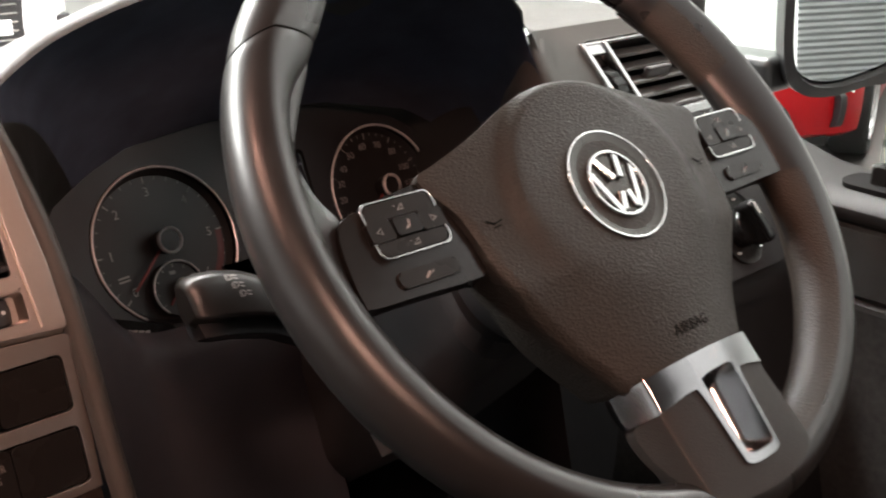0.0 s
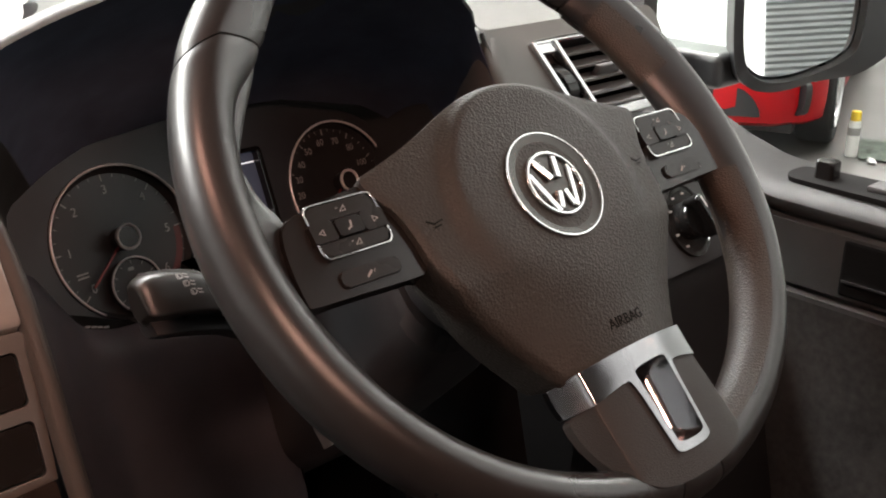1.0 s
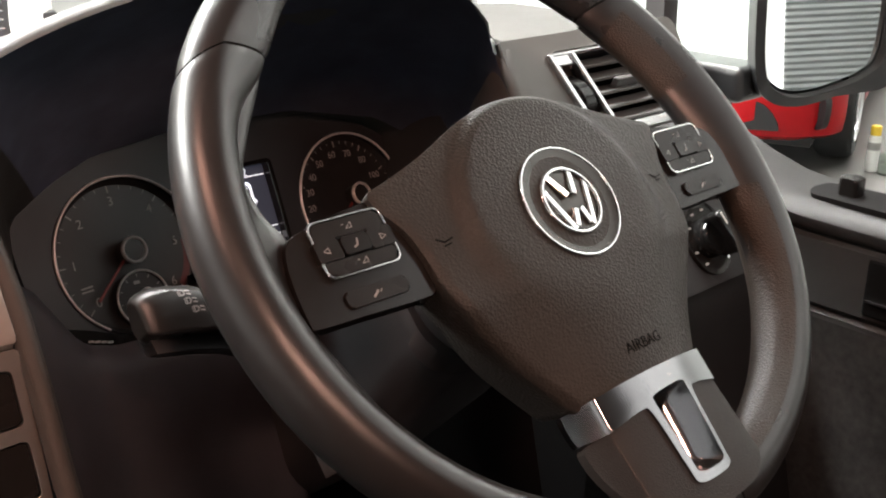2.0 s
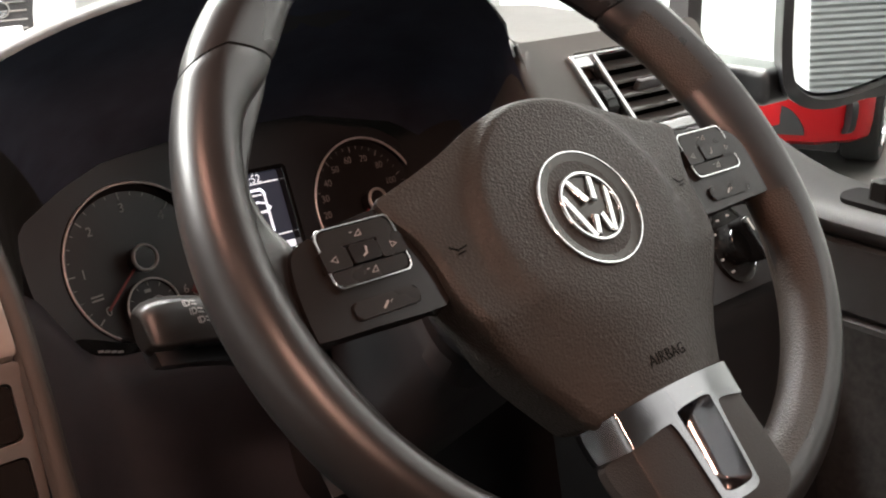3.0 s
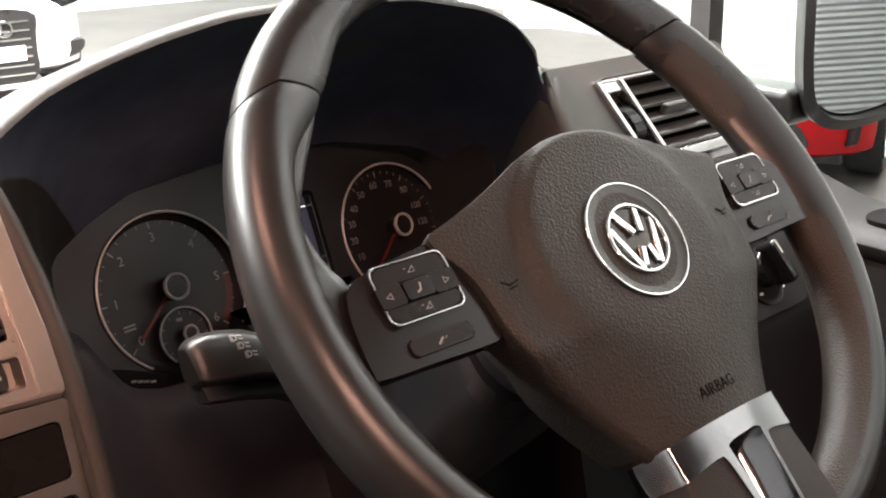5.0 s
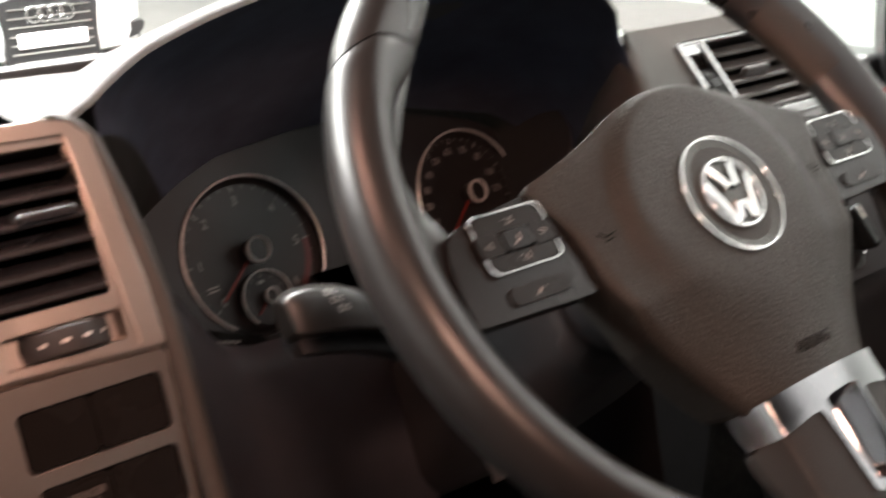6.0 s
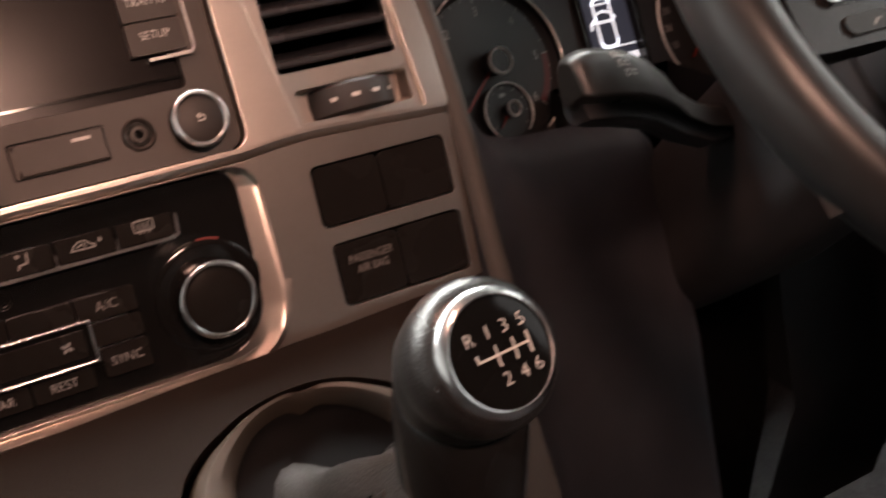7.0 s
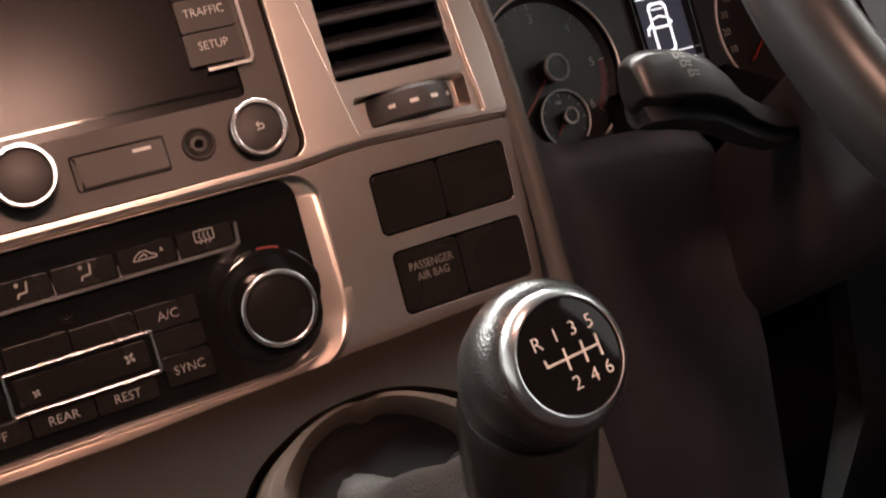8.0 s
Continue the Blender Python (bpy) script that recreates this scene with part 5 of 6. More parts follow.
for r in range(29):
    q = r / 28
    row = []
    for k in range(56):
        p = st[k].lerp(endo[k], q ** 0.8)
        mid = kc.lerp(ctr, q ** 0.8)
        a = 2 * math.pi * k / 56
        wave = math.sin(math.pi * q) * (0.13 * math.sin(5 * a + 3.0 * q) + 0.09 * math.sin(15 * q + 1.6 * math.sin(a + 0.6)) + 0.05 * math.sin(9 * a))
        row.append(p + (p - mid) * wave - axis * 0.006 * math.sin(math.pi * q))
    rows.append(row)
gaiter = solid("gear_gaiter", loft(rows, closed=True), BOOT, "creased black leather gear lever gaiter", "gaiter")
# raised seams with stitches down the leather
for col in (10, 25, 39, 53):
    line = [row[col] for row in rows[1:26]]
    tube, stitch = [], bmesh.new()
    for k, p in enumerate(line):
        along = (line[min(k + 1, 24)] - line[max(k - 1, 0)]).normalized()
        out = (p - kc.lerp(ctr, k / 25)).normalized()
        out = (out - along * out.dot(along)).normalized()
        across = along.cross(out)
        tube.append([p + out * 0.0011 * math.sin(2 * math.pi * j / 8) + across * 0.0017 * math.cos(2 * math.pi * j / 8) for j in range(8)])
        if k % 2 and k < 24:
            own = box(-0.0004, 0.0004, -0.0013, 0.0013, -0.0003, 0.0004, 0.0002, 1)
            at = p + out * 0.0011 + across * 0.0022
            merge(stitch, moved(own, Matrix(((across.x, along.x, out.x, at.x), (across.y, along.y, out.y, at.y), (across.z, along.z, out.z, at.z), (0, 0, 0, 1)))))
    seam = part("seam", loft(tube, closed=True, cap=True), BOOT, gaiter, "raised leather seam")
    part("stitches", stitch, INKANDSHADE, seam, "black stitches")

# ---- right-hand vent and light switch ----
rv = thing("air_vent", RIGHT, "black slatted air vent with satin silver frame", "air vent")


def vent_part(name, own, material, label=""):
    return part(name, moved(own, SLANT), material, rv, label)


vent_part("vent_frame", plate(rrect(-0.046, 0.092, -0.048, 0.043, 0.005), [rrect(-0.0415, -0.0215, -0.043, 0.040, 0.003), rrect(-0.0155, 0.089, -0.041, 0.0405, 0.003)], -0.004, 0.003, 0.0014), BRUSHED, "satin silver frame")
vent_part("lower_bar", box(-0.0165, 0.091, -0.050, -0.0385, -0.003, 0.0065, 0.003, 3), BRUSHED, "satin silver lower bar")
vent_part("edge_bar", box(-0.0480, -0.0410, -0.047, 0.0425, -0.002, 0.0050, 0.002, 3), BRUSHED)
vent_part("edge_bar", box(-0.0215, -0.0150, -0.044, 0.0415, -0.002, 0.0055, 0.002, 3), BRUSHED)
vent_part("end_piece", box(-0.0412, -0.0216, 0.0290, 0.0405, -0.006, 0.0030, 0.002, 3), BRUSHED)
vent_part("end_piece", box(-0.0412, -0.0216, -0.0435, -0.0310, -0.006, 0.0030, 0.002, 3), BRUSHED)
# closed by a near-black back, the depth's shade put into colour
vent_part("duct_back", prism(rrect(-0.044, 0.0905, -0.046, 0.041, 0.003), -0.05, -0.046), INKANDSHADE)
vent_part("duct", loft([[(x, y, -0.001) for x, y in rrect(-0.0150, 0.0885, -0.0405, 0.040, 0.003)], [(x, y, -0.046) for x, y in rrect(-0.013, 0.086, -0.038, 0.038, 0.003)]], closed=True), GRILLE)
for k in range(5):
    own = prism([(-0.009, -0.0012), (0.0075, -0.0022), (0.0090, -0.0012), (0.0090, 0.0012), (0.0075, 0.0022), (-0.009, 0.0012)], -0.0520, 0.0520)
    vent_part("slat", moved(own, Matrix.Translation((0.0368, -0.0295 + 0.0150 * k, -0.009)) @ Matrix.Rotation(radians(38), 4, "X") @ Matrix.Rotation(radians(-90), 4, "Y")), DOORCARD, "dark grey slat")
vent_part("slat_tab", moved(box(-0.016, 0.016, -0.0030, 0.0030, -0.006, 0.008, 0.0020, 3), Matrix.Translation((0.030, 0.0025, -0.002)) @ Matrix.Rotation(radians(-30), 4, "X")), MATT, "grey tab on the middle slat")
vent_part("thumb_wheel", moved(lathe([(0.0001, -0.008), (0.026, -0.008), (0.028, -0.006), (0.028, 0.006), (0.026, 0.008), (0.0001, 0.008)], 48), Matrix.Translation((-0.0315, -0.002, -0.022)) @ Matrix.Rotation(radians(90), 4, "Y")), PIANO, "gloss black thumb wheel")
vent_part("recess_back", prism(rrect(-0.0448, -0.0152, -0.0468, 0.0418, 0.001), -0.050, -0.010), SILVER)
vent_part("vent_box", prism(rrect(-0.0449, 0.0905, -0.0468, 0.0418, 0.003), -0.06, -0.0505), MATT)

sw = thing("light_switch", RIGHT @ Matrix.Translation((0.0645, -0.154, 0)) @ Matrix.Scale(1.12, 4), "round black rotary light switch with white symbols", "switch")
part("plate", moved(lathe([(0.0001, 0.0015), (0.022, 0.0015), (0.0255, 0.0030), (0.0258, -0.004)], 48), Matrix.Diagonal((1, 1.18, 1, 1))), SATIN, sw)
bm = lathe([(0.0165, 0.001), (0.0160, 0.010), (0.0140, 0.013), (0.0001, 0.0135)], 40)
part("rotor", bm, PIANO, sw)
part("grip", moved(box(-0.0055, 0.0055, -0.0185, 0.0185, 0.008, 0.026, 0.004, 4), Matrix.Rotation(radians(18), 4, "Z")), PIANO, sw, "gloss black grip")
part("grip_line", moved(box(-0.0008, 0.0008, 0.006, 0.0165, 0.0258, 0.0262), Matrix.Rotation(radians(18), 4, "Z")), INK, sw)
for deg in (150, 115, 75, 200, 235, 330):
    a = radians(deg)
    bm = line_bar([(0.0200 * math.cos(a) - 0.0012, 0.0235 * math.sin(a)), (0.0200 * math.cos(a) + 0.0012, 0.0235 * math.sin(a))], 0.0018, 0.0017, 0.0020)
    part("symbol", bm, GREYINK, sw)
part("edge_mark", moved(torus(0.0222, 0.0007, 12, 5, 1, 0.004, None, -52, -25), Matrix.Diagonal((1, 1.18, 1, 1))), CHROME, sw)

# ---- driver's door ----
DX = 0.455
door = thing("door_driver", pose(0, 0, HUB), "grey plastic door card with fabric inset and pocket", "door", kind="structure")
rows = []
prof = [(0.078, -0.170), (0.078, -0.120), (0.074, -0.1165), (0.055, -0.117), (0.030, -0.118), (0.010, -0.1205), (-0.002, -0.125), (-0.006, -0.131), (-0.005, -0.138), (0.002, -0.1445), (0.006, -0.146), (0.007, -0.149), (0.002, -0.152), (0.004, -0.214), (0.008, -0.217), (0.010, -0.220), (0.006, -0.224), (0.004, -0.30), (-0.010, -0.50), (-0.020, -0.60), (-0.02, -0.78)]
ys = [0.30, 0.22, 0.16, 0.12, 0.08, 0.04, 0.0, -0.04, -0.08, -0.14, -0.3, -0.6, -0.95]


def sill(y):
    return float(np.interp(y, [-0.9, -0.05, 0.09, 0.13, 0.17, 0.22, 0.30], [-0.012, -0.002, 0.0, 0.006, 0.020, 0.042, 0.06]))


bm = loft([[(DX + dx, y, z + (sill(y) if z > -0.2 else 0)) for y in ys] for dx, z in prof])
bmesh.ops.solidify(bm, geom=bm.faces[:], thickness=0.003)
part("door_card", bm, DOORCARD, door)
bm = loft([[(DX - 0.002 + float(np.interp(z, [-0.6, -0.5, -0.3, -0.22], [-0.022, -0.012, 0.0, 0.002])), y, z) for y in ys] for z in (-0.226, -0.30, -0.40, -0.50, -0.6)])
bmesh.ops.solidify(bm, geom=bm.faces[:], thickness=0.002)
part("fabric_inset", bm, DOORFABRIC, door, "charcoal fabric inset")
# black slab on the card in place of the pocket's shaded recess
part("pull_pocket", box(DX + 0.0005, DX + 0.012, -0.26, 0.014, -0.211, -0.1555, 0.004, 3), INKANDSHADE, door, "pull pocket, its recess shade painted as a black slab")
part("pull_rim", box(DX - 0.003, DX + 0.001, -0.26, 0.010, -0.1958, -0.1928, 0.0008), BRUSHED, door, "bright pull edge")
adj = thing("mirror_switch", pose(DX + 0.041, 0.058, HUB - 0.1165), "black rotary mirror adjuster on the door sill", "switch")
part("switch_plate", moved(prism(smooth_loop([(-0.018, 0.030), (0.010, 0.034), (0.024, 0.01), (0.026, -0.16), (-0.024, -0.16), (-0.026, 0.0)], 4), -0.004, 0.0010, 0.0008), Matrix()), SHADEANDPLATE, adj, "black switch plate")
part("switch_knob", prism(rrect(-0.0095, 0.0095, -0.0095, 0.0095, 0.004, 5), 0.0, 0.0175, 0.003, 3), SATIN, adj, "black turning knob")
part("window_key", box(-0.012, 0.012, -0.085, -0.045, 0.0, 0.006, 0.002), MATT, adj)
part("window_key", box(-0.012, 0.012, -0.130, -0.090, 0.0, 0.006, 0.002), MATT, adj)

# ---- door mirror ----
MN = Vector((-0.32, -0.945, 0.07)).normalized()
mx = Vector((0, 0, 1)).cross(MN).normalized()
my = MN.cross(mx)
MM = Matrix(((mx.x, my.x, MN.x, 0.690), (mx.y, my.y, MN.y, 0.197), (mx.z, my.z, MN.z, HUB + 0.062), (0, 0, 0, 1)))
mir = thing("door_mirror", MM, "black exterior door mirror reflecting a grey roller shutter", "mirror")
gl = smooth_loop([(-0.098, -0.090), (-0.080, -0.118), (-0.045, -0.126), (0.0, -0.120), (0.040, -0.108), (0.060, -0.086), (0.067, 0.0), (0.064, 0.10), (0.05, 0.125), (-0.08, 0.13), (-0.098, 0.11), (-0.101, 0.0)], 5)
part("mirror_glass", prism(gl, -0.004, 0.0), MIRROR, mir, "clear mirror glass")
big = [(x * 1.13 + 0.006 + (0.045 if x > 0 else -0.006), y * 1.13) for x, y in gl]
rim2 = [(x * 1.02, y * 1.02) for x, y in gl]
bm = loft([[(x, y, 0.001) for x, y in rim2], [(x, y, 0.010) for x, y in [(x * 1.05, y * 1.045) for x, y in gl]], [(x, y, 0.004) for x, y in big], [(x * 0.97 + 0.014, y * 1.0, -0.03) for x, y in big], [(x * 0.75 + 0.06, y * 0.8, -0.085) for x, y in big], [(x * 0.3 + 0.07, y * 0.3, -0.10) for x, y in big]], closed=True)
bm.faces.new([v for v in bm.verts][-len(big):])
part("housing", bm, GRILLE, mir, "black housing")
part("arm", moved(box(-0.03, 0.03, -0.07, 0.07, -0.020, 0.020, 0.010, 3), MM.inverted() @ pose(0.605, 0.305, HUB - 0.056)), GRILLE, mir, "black plastic arm")

# ---- body shell round the cab ----
cab = thing("cab_shell", pose(0, 0, HUB), "van cab shell with roof, pillars and bulkhead", "van body", kind="structure")
part("roof", box(-1.35, 0.56, -2.6, 0.45, 0.66, 0.70), LINING, cab)
part("floor_pan", box(-1.35, 0.56, -2.6, 1.0, -0.80, -0.76), CARPET, cab)
# out of view; coloured dark so the silver paint reflects less light
part("bulkhead", box(-1.35, 0.56, -2.64, -2.6, -0.80, 0.70), DARKBACKING, cab)
part("firewall", box(-1.35, 0.56, 0.86, 0.90, -0.80, -0.055), MATT, cab)
part("scuttle", box(-1.35, 0.56, 0.70, 0.9, -0.12, -0.055), MATT, cab)
part("windscreen_seal", box(-1.30, 0.50, 0.822, 0.850, -0.070, -0.034, 0.006), MATT, cab)
# unseen panel added to keep light from the left off the console
part("left_light_blocker", box(-1.36, -1.32, -0.70, 0.86, -0.80, -0.10), DARKBACKING, cab)
part("left_side", box(-1.36, -1.32, -2.6, -0.70, -0.80, 0.70), DARKBACKING, cab)
part("right_outer_door", box(0.545, 0.565, -2.6, 0.9, -0.80, -0.150), WHITEPAINT, cab)
part("door_lining", box(0.530, 0.544, -2.6, 0.85, -0.80, -0.150), MATT, cab)
part("right_pillar", box(0.50, 0.56, -2.6, -0.62, -0.11, 0.66), DARKBACKING, cab)


def pillar(x0, x1):
    own = loft([[(x + dx, y + dy, zz) for dx, dy in ((-0.035, -0.03), (0.035, -0.03), (0.035, 0.05), (-0.035, 0.05))] for x, y, zz in ((x0, 0.80, -0.06), (x1, 0.44, 0.67))], closed=True, cap=True)
    return own


part("right_a_pillar", pillar(0.53, 0.50), MATT, cab)
part("left_a_pillar", pillar(-1.32, -1.30), MATT, cab)
part("quarter_bar", loft([[(x + dx, y + dy, zz) for dx, dy in ((-0.012, -0.012), (0.012, -0.012), (0.012, 0.012), (-0.012, 0.012))] for x, y, zz in ((0.535, 0.312, -0.10), (0.53, 0.316, 0.30))], closed=True, cap=True), MATT, cab)
ws = solid("windscreen", loft([[(-1.30, 0.84, HUB - 0.045), (0.50, 0.84, HUB - 0.045)], [(-1.28, 0.455, HUB + 0.66), (0.48, 0.455, HUB + 0.66)]]), GLASS, "clear windscreen glass", "window", kind="structure")
ws.visible_shadow = False
sg = solid("window_side", loft([[(0.535, -0.55, HUB - 0.125), (0.535, 0.36, HUB - 0.10)], [(0.52, -0.55, HUB + 0.66), (0.515, 0.30, HUB + 0.55)]]), GLASS, "clear side window glass", "window", kind="structure")
sg.visible_shadow = False

# ---- workshop ----
FLOORZ = -0.20
ground = solid("ground", box(-60, 60, -60, 60, FLOORZ - 0.1, FLOORZ), FLOOR, "grey painted concrete workshop floor", "floor", kind="structure")
for nm, b in (("wall_north", (-9, 12, 13.0, 13.2, -0.2, 5)), ("wall_east", (9.0, 9.2, -14, 13, -0.2, 5)), ("wall_west", (-9.2, -9.0, -14, 13, -0.2, 5)), ("wall_south", (-9, 12, -9.3, -9.1, -0.2, 5))):
    solid(nm, box(*b), WALL, "plain white painted workshop wall", "wall", kind="structure")
solid("ceiling", box(-9.2, 12, -14, 13, 4.6, 4.8), WALL, "plain white workshop ceiling", "ceiling", kind="structure")
for k, (x, y) in enumerate(((-1.5, 3.4), (1.5, 3.4), (4.2, 0.4), (4.2, 4.0), (1.5, 7.5), (5.5, -5.5))):
    lt = thing("tube_light", pose(x, y, 4.45), "lit white ceiling tube light", "ceiling light", "workshop tube lights")
    part("casing", box(-0.75, 0.75, -0.06, 0.06, 0.06, 0.14, 0.01), WHITEPAINT, lt)
    part("tube", moved(lathe([(0.018, -0.72), (0.018, 0.72)], 12), Matrix.Rotation(radians(90), 4, "Y")), TUBE, lt)

# roller shutter behind the van
sh = thing("roller_shutter", pose(0, -9.0, FLOORZ), "grey corrugated metal roller shutter, closed", "shutter", kind="structure")
rows = []
for k in range(421):
    z = 4.5 * k / 420
    d = 0.012 * math.sin(2 * math.pi * z / 0.064)
    rows.append([(4.32, d, z), (8.9, d, z)])
bm = loft(rows)
bmesh.ops.solidify(bm, geom=bm.faces[:], thickness=0.004)
part("curtain", bm, SHUTTER, sh)
part("guide", box(4.20, 4.32, -0.06, 0.06, 0, 4.5), WALL, sh)


# ---- parked cars ----
CARX, CARY = 0.90, 2.15
plan = [(0, CARY), (0.35, CARY - 0.02), (0.62, CARY - 0.09), (0.80, CARY - 0.25), (0.88, CARY - 0.55), (CARX, 0.9), (CARX, -0.9), (0.88, -CARY + 0.5), (0.78, -CARY + 0.12), (0.4, -CARY), (0, -CARY - 0.02)]


def full_plan(notch):
    side = plan
    if notch:
        side = plan[:4] + [(0.855, 1.78), (0.86, 1.74), (0.66, 1.73), (0.66, 1.01), (CARX, 1.0)] + plan[5:6] + [(CARX, -0.95), (0.66, -0.96), (0.66, -1.70), (0.88, -1.71)] + plan[8:]
    return side + [(-x, y) for x, y in side[-2:0:-1]]


def parked_car(name, m, label, paint):
    car = thing(name, m, label, "car")
    nrows = []
    for z, s in ((0.20, 0.94), (0.24, 0.985), (0.34, 1.0), (0.52, 1.0), (0.66, 0.99)):
        nrows.append([(x * s, y * s, z) for x, y in full_plan(True)])
    part("lower_body", loft(nrows, closed=True, cap=True), paint, car)
    nrows = []
    for z, s, y0 in ((0.66, 0.992, 1.0), (0.74, 0.975, 0.985), (0.82, 0.93, 0.95), (0.90, 0.86, 0.84), (0.98, 0.84, 0.74)):
        nrows.append([(x * s, y * y0, z) for x, y in full_plan(False)])
    part("upper_body", loft(nrows, closed=True, cap=True), paint, car)
    nrows = [[(x * sx, cy + y * sy, z) for x, y in rrect(-1, 1, -1, 1, 0.3, 4)] for z, sx, sy, cy in ((0.97, 0.78, 1.45, -0.55), (1.2, 0.70, 1.15, -0.6), (1.38, 0.60, 0.80, -0.65))]
    part("glasshouse", loft(nrows, closed=True), PIANO, car, "dark windows")
    part("roof", prism([(x * 0.60, -0.65 + y * 0.80) for x, y in rrect(-1, 1, -1, 1, 0.3, 4)], 1.375, 1.42, 0.03, 3), paint, car)
    for sx in (-1, 1):
        for y in (1.36, -1.33):
            r = 0.33
            mm4 = pose(0.79 * sx, y, r, 0, 90 * sx, 0)
            t = part("road_wheel", lathe([(r * 0.68, -0.10), (r * 0.93, -0.11), (r, -0.08), (r, 0.08), (r * 0.93, 0.11), (r * 0.68, 0.10)], 48, cap=False), TYRE, car, "black tyre on alloy wheel", mm4)
            part("rim", lathe([(r * 0.69, 0.10), (r * 0.70, 0.112), (r * 0.65, 0.10), (r * 0.63, 0.02), (r * 0.63, -0.1)], 48, cap=False), ALLOY, t)
            for k in range(5):
                sp = prism([(-0.040, 0.03), (0.040, 0.03), (0.024, r * 0.66), (-0.024, r * 0.66)], 0.06, 0.095, 0.01)
                part("rim_spoke", moved(sp, Matrix.Rotation(2 * math.pi * k / 5, 4, "Z")), ALLOY, t)
            part("brake_disc", lathe([(0.0001, 0.02), (r * 0.5, 0.02), (r * 0.5, 0.0)], 32), TYRE, t)
    part("underside", box(-0.7, 0.7, -1.9, 1.9, 0.16, 0.22), TYRE, car)
    return car


red = parked_car("car_red", pose(6.108, 3.613, FLOORZ, 0, 0, 111.85) @ Matrix.Scale(0.92, 4), "red car with black air intakes on the workshop floor", REDPAINT)
bm = prism(smooth_loop([(-0.10, 0.30), (-0.49, 0.285), (-0.545, 0.30), (-0.49, 0.40), (-0.38, 0.455), (-0.1, 0.46)], 4), -0.03, 0.008, 0.004)
part("air_intake", bm, GRILLE, red, "black lower air intake", Matrix.Translation((0, CARY + 0.016, 0)) @ Matrix.Rotation(radians(8.2), 4, "Z") @ Matrix.Rotation(radians(90), 4, "X") @ Matrix.Rotation(radians(180), 4, "Y") @ Matrix.Diagonal((-1, 1, 1, 1)))
bm = prism(smooth_loop([(-0.045, -0.085), (0.035, -0.075), (0.045, 0.08), (-0.04, 0.085)], 4), -0.04, 0.003, 0.002)
part("corner_slot", bm, GRILLE, red, "black corner slot", Matrix.Translation((-0.735, CARY - 0.185, 0.385)) @ Matrix.Rotation(radians(180 - 40), 4, "Z") @ Matrix.Rotation(radians(90), 4, "X"))

white = parked_car("car_white", pose(2.236, 9.93, FLOORZ, 0, 0, 180), "white car with wide dark slatted grille, facing the van", WHITEPAINT)
part("grille", prism(smooth_loop([(-0.30, 0.17), (0.30, 0.17), (0.345, 0.45), (0.325, 0.685), (-0.325, 0.685), (-0.345, 0.45)], 4), -0.04, 0.02, 0.01), GRILLE, white, "dark grille", Matrix.Translation((0, CARY + 0.005, 0)) @ Matrix.Rotation(radians(90), 4, "X") @ Matrix.Rotation(radians(180), 4, "Y"))
for k in range(7):
    part("grille_bar", box(-0.31, 0.31, CARY + 0.02, CARY + 0.035, 0.215 + 0.065 * k, 0.228 + 0.065 * k), CHROME, white)
part("number_plate", box(-0.26, 0.26, CARY + 0.03, CARY + 0.045, 0.325, 0.435, 0.004), CANWHITE, white, "blank white number plate")
for k in range(4):
    part("badge_ring", moved(torus(0.055, 0.010, 28, 6), Matrix.Translation((-0.12 + 0.08 * k, CARY + 0.045, 0.565)) @ Matrix.Rotation(radians(90), 4, "X")), CHROME, white)
for sx in (-1, 1):
    part("headlight", prism(smooth_loop([(0.50 * sx, 0.66), (0.80 * sx, 0.72), (0.86 * sx, 0.80), (0.52 * sx, 0.76)][::sx], 4), -0.10, 0.0, 0.01), PIANO, white, "dark headlight", Matrix.Translation((0, CARY - 0.10, 0)) @ Matrix.Rotation(radians(90), 4, "X") @ Matrix.Diagonal((1, 1, -1, 1)))
    part("lower_vent", prism(smooth_loop([(0.40 * sx, 0.25), (0.74 * sx, 0.30), (0.78 * sx, 0.42), (0.44 * sx, 0.33)][::sx], 3), -0.14, 0.0, 0.01), GRILLE, white, "dark vent", Matrix.Translation((0, CARY - 0.14, 0)) @ Matrix.Rotation(radians(90), 4, "X") @ Matrix.Diagonal((1, 1, -1, 1)))

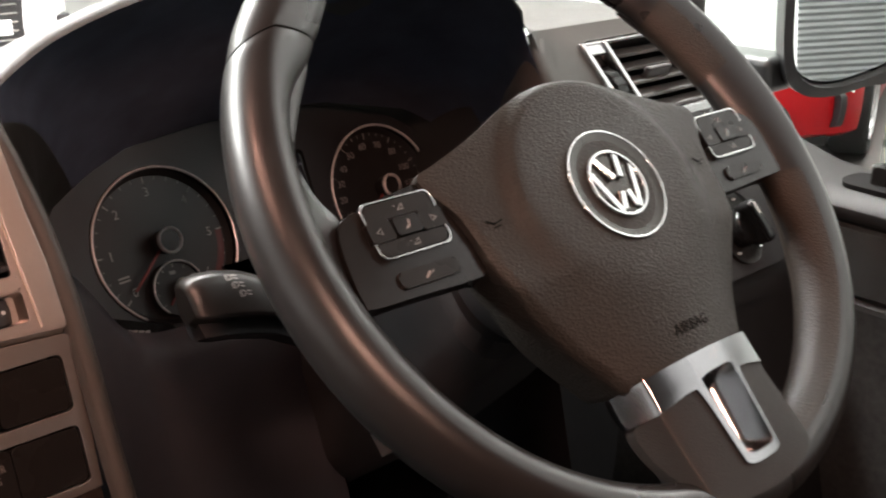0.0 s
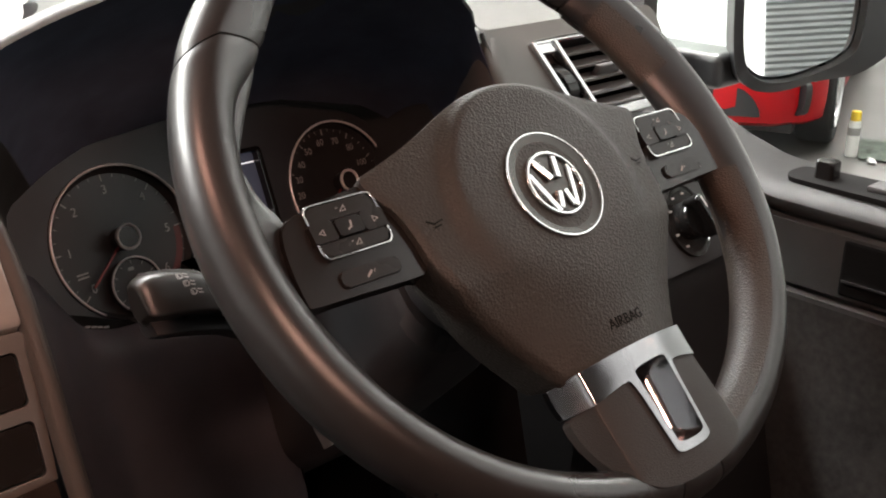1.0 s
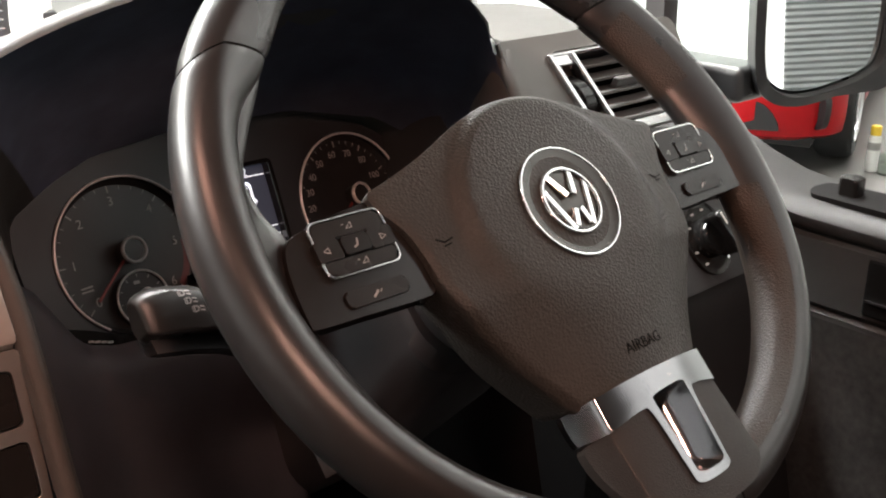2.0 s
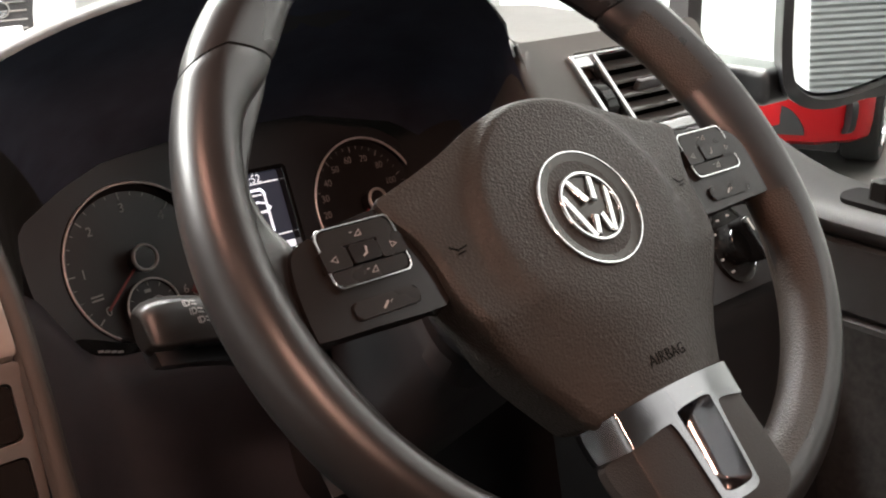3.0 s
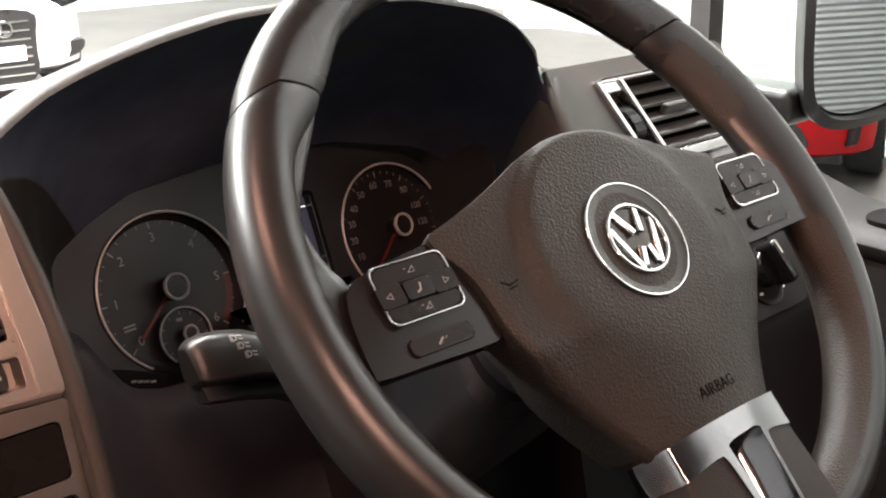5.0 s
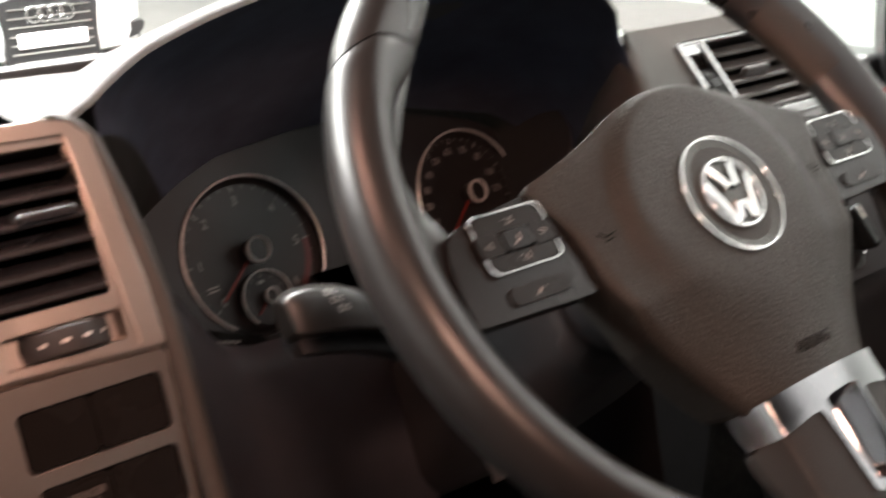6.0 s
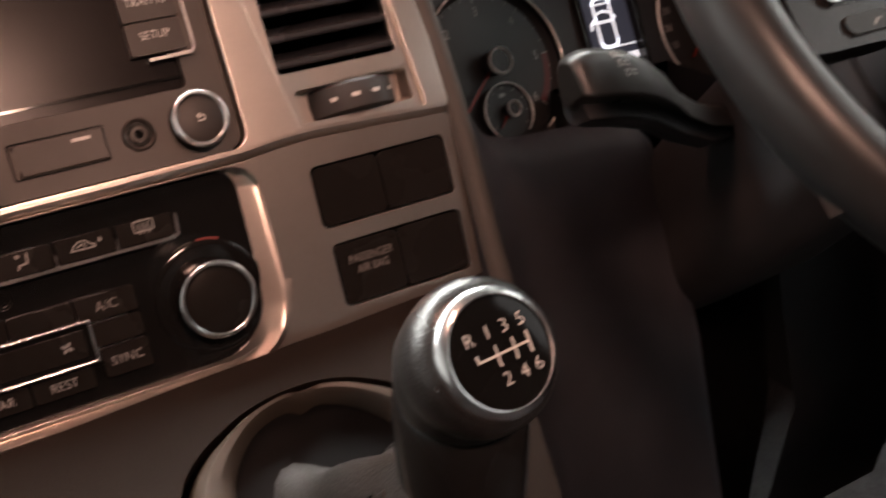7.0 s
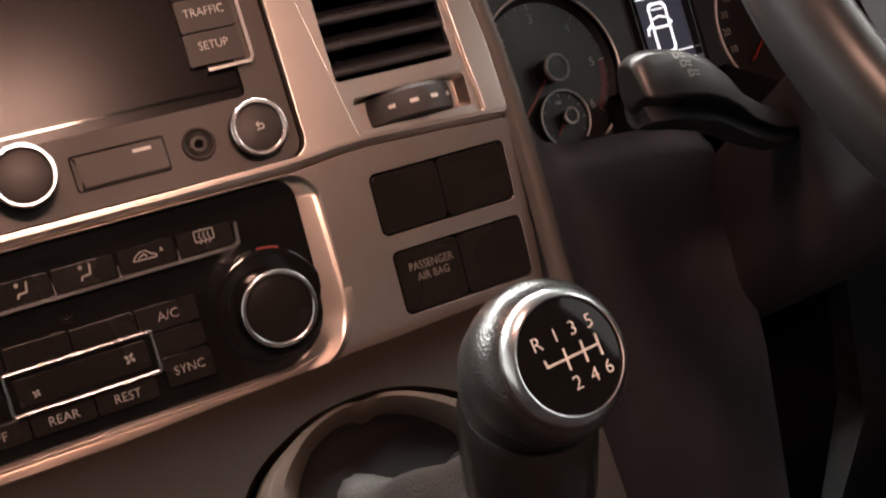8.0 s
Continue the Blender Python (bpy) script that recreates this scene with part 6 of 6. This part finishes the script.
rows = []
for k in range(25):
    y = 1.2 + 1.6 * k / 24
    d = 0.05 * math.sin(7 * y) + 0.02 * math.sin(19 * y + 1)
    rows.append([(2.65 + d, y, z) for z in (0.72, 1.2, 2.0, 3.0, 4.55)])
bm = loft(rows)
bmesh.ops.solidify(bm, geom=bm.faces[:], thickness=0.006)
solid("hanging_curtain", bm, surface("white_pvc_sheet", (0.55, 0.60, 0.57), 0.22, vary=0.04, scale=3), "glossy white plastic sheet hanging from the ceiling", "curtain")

can = thing("spray_can", pose(5.063, 2.174, FLOORZ), "white spray can with a yellow cap on the floor", "can")
part("body", lathe([(0.030, 0.0), (0.033, 0.004), (0.033, 0.185), (0.028, 0.200), (0.020, 0.204)], 28), CANWHITE, can)
part("label_band", lathe([(0.0333, 0.120), (0.0335, 0.122), (0.0335, 0.160), (0.0333, 0.162)], 28, cap=False), GREYINK, can, "grey printed band")
part("cap", lathe([(0.028, 0.196), (0.028, 0.245), (0.024, 0.252), (0.0001, 0.253)], 28), YELLOW, can, "yellow plastic cap")
rng = random.Random(9)
rows = []
for r in range(15):
    rows.append([(0.022 * (k - 10) + rng.uniform(-0.006, 0.006), 0.022 * (r - 7) + rng.uniform(-0.006, 0.006), 0.012 + 0.05 * abs(noise.noise(Vector((k * 0.33, r * 0.33, 2.0)))) * max(0, 1 - ((k - 10) / 10) ** 4) * max(0, 1 - ((r - 7) / 7) ** 4)) for k in range(21)])
bm = loft(rows)
bmesh.ops.solidify(bm, geom=bm.faces[:], thickness=0.010)
solid("cleaning_cloth", bm, surface("green_grey_cloth", (0.20, 0.23, 0.20), 0.9, vary=0.3, scale=20, bump=0.4, bump_scale=300), "crumpled green-grey cloth on the floor", "cloth", pose(5.27, 2.06, FLOORZ, 0, 0, 25))
scrap = solid("paper_scrap", loft([[(0.03 * k, 0.02 * r, 0.004 + 0.006 * ((k * 7 + r * 5) % 3)) for k in range(4)] for r in range(3)]), CANWHITE, "small crumpled white paper scrap on the floor", "paper", pose(5.00, 1.99, FLOORZ, 0, 0, 40))
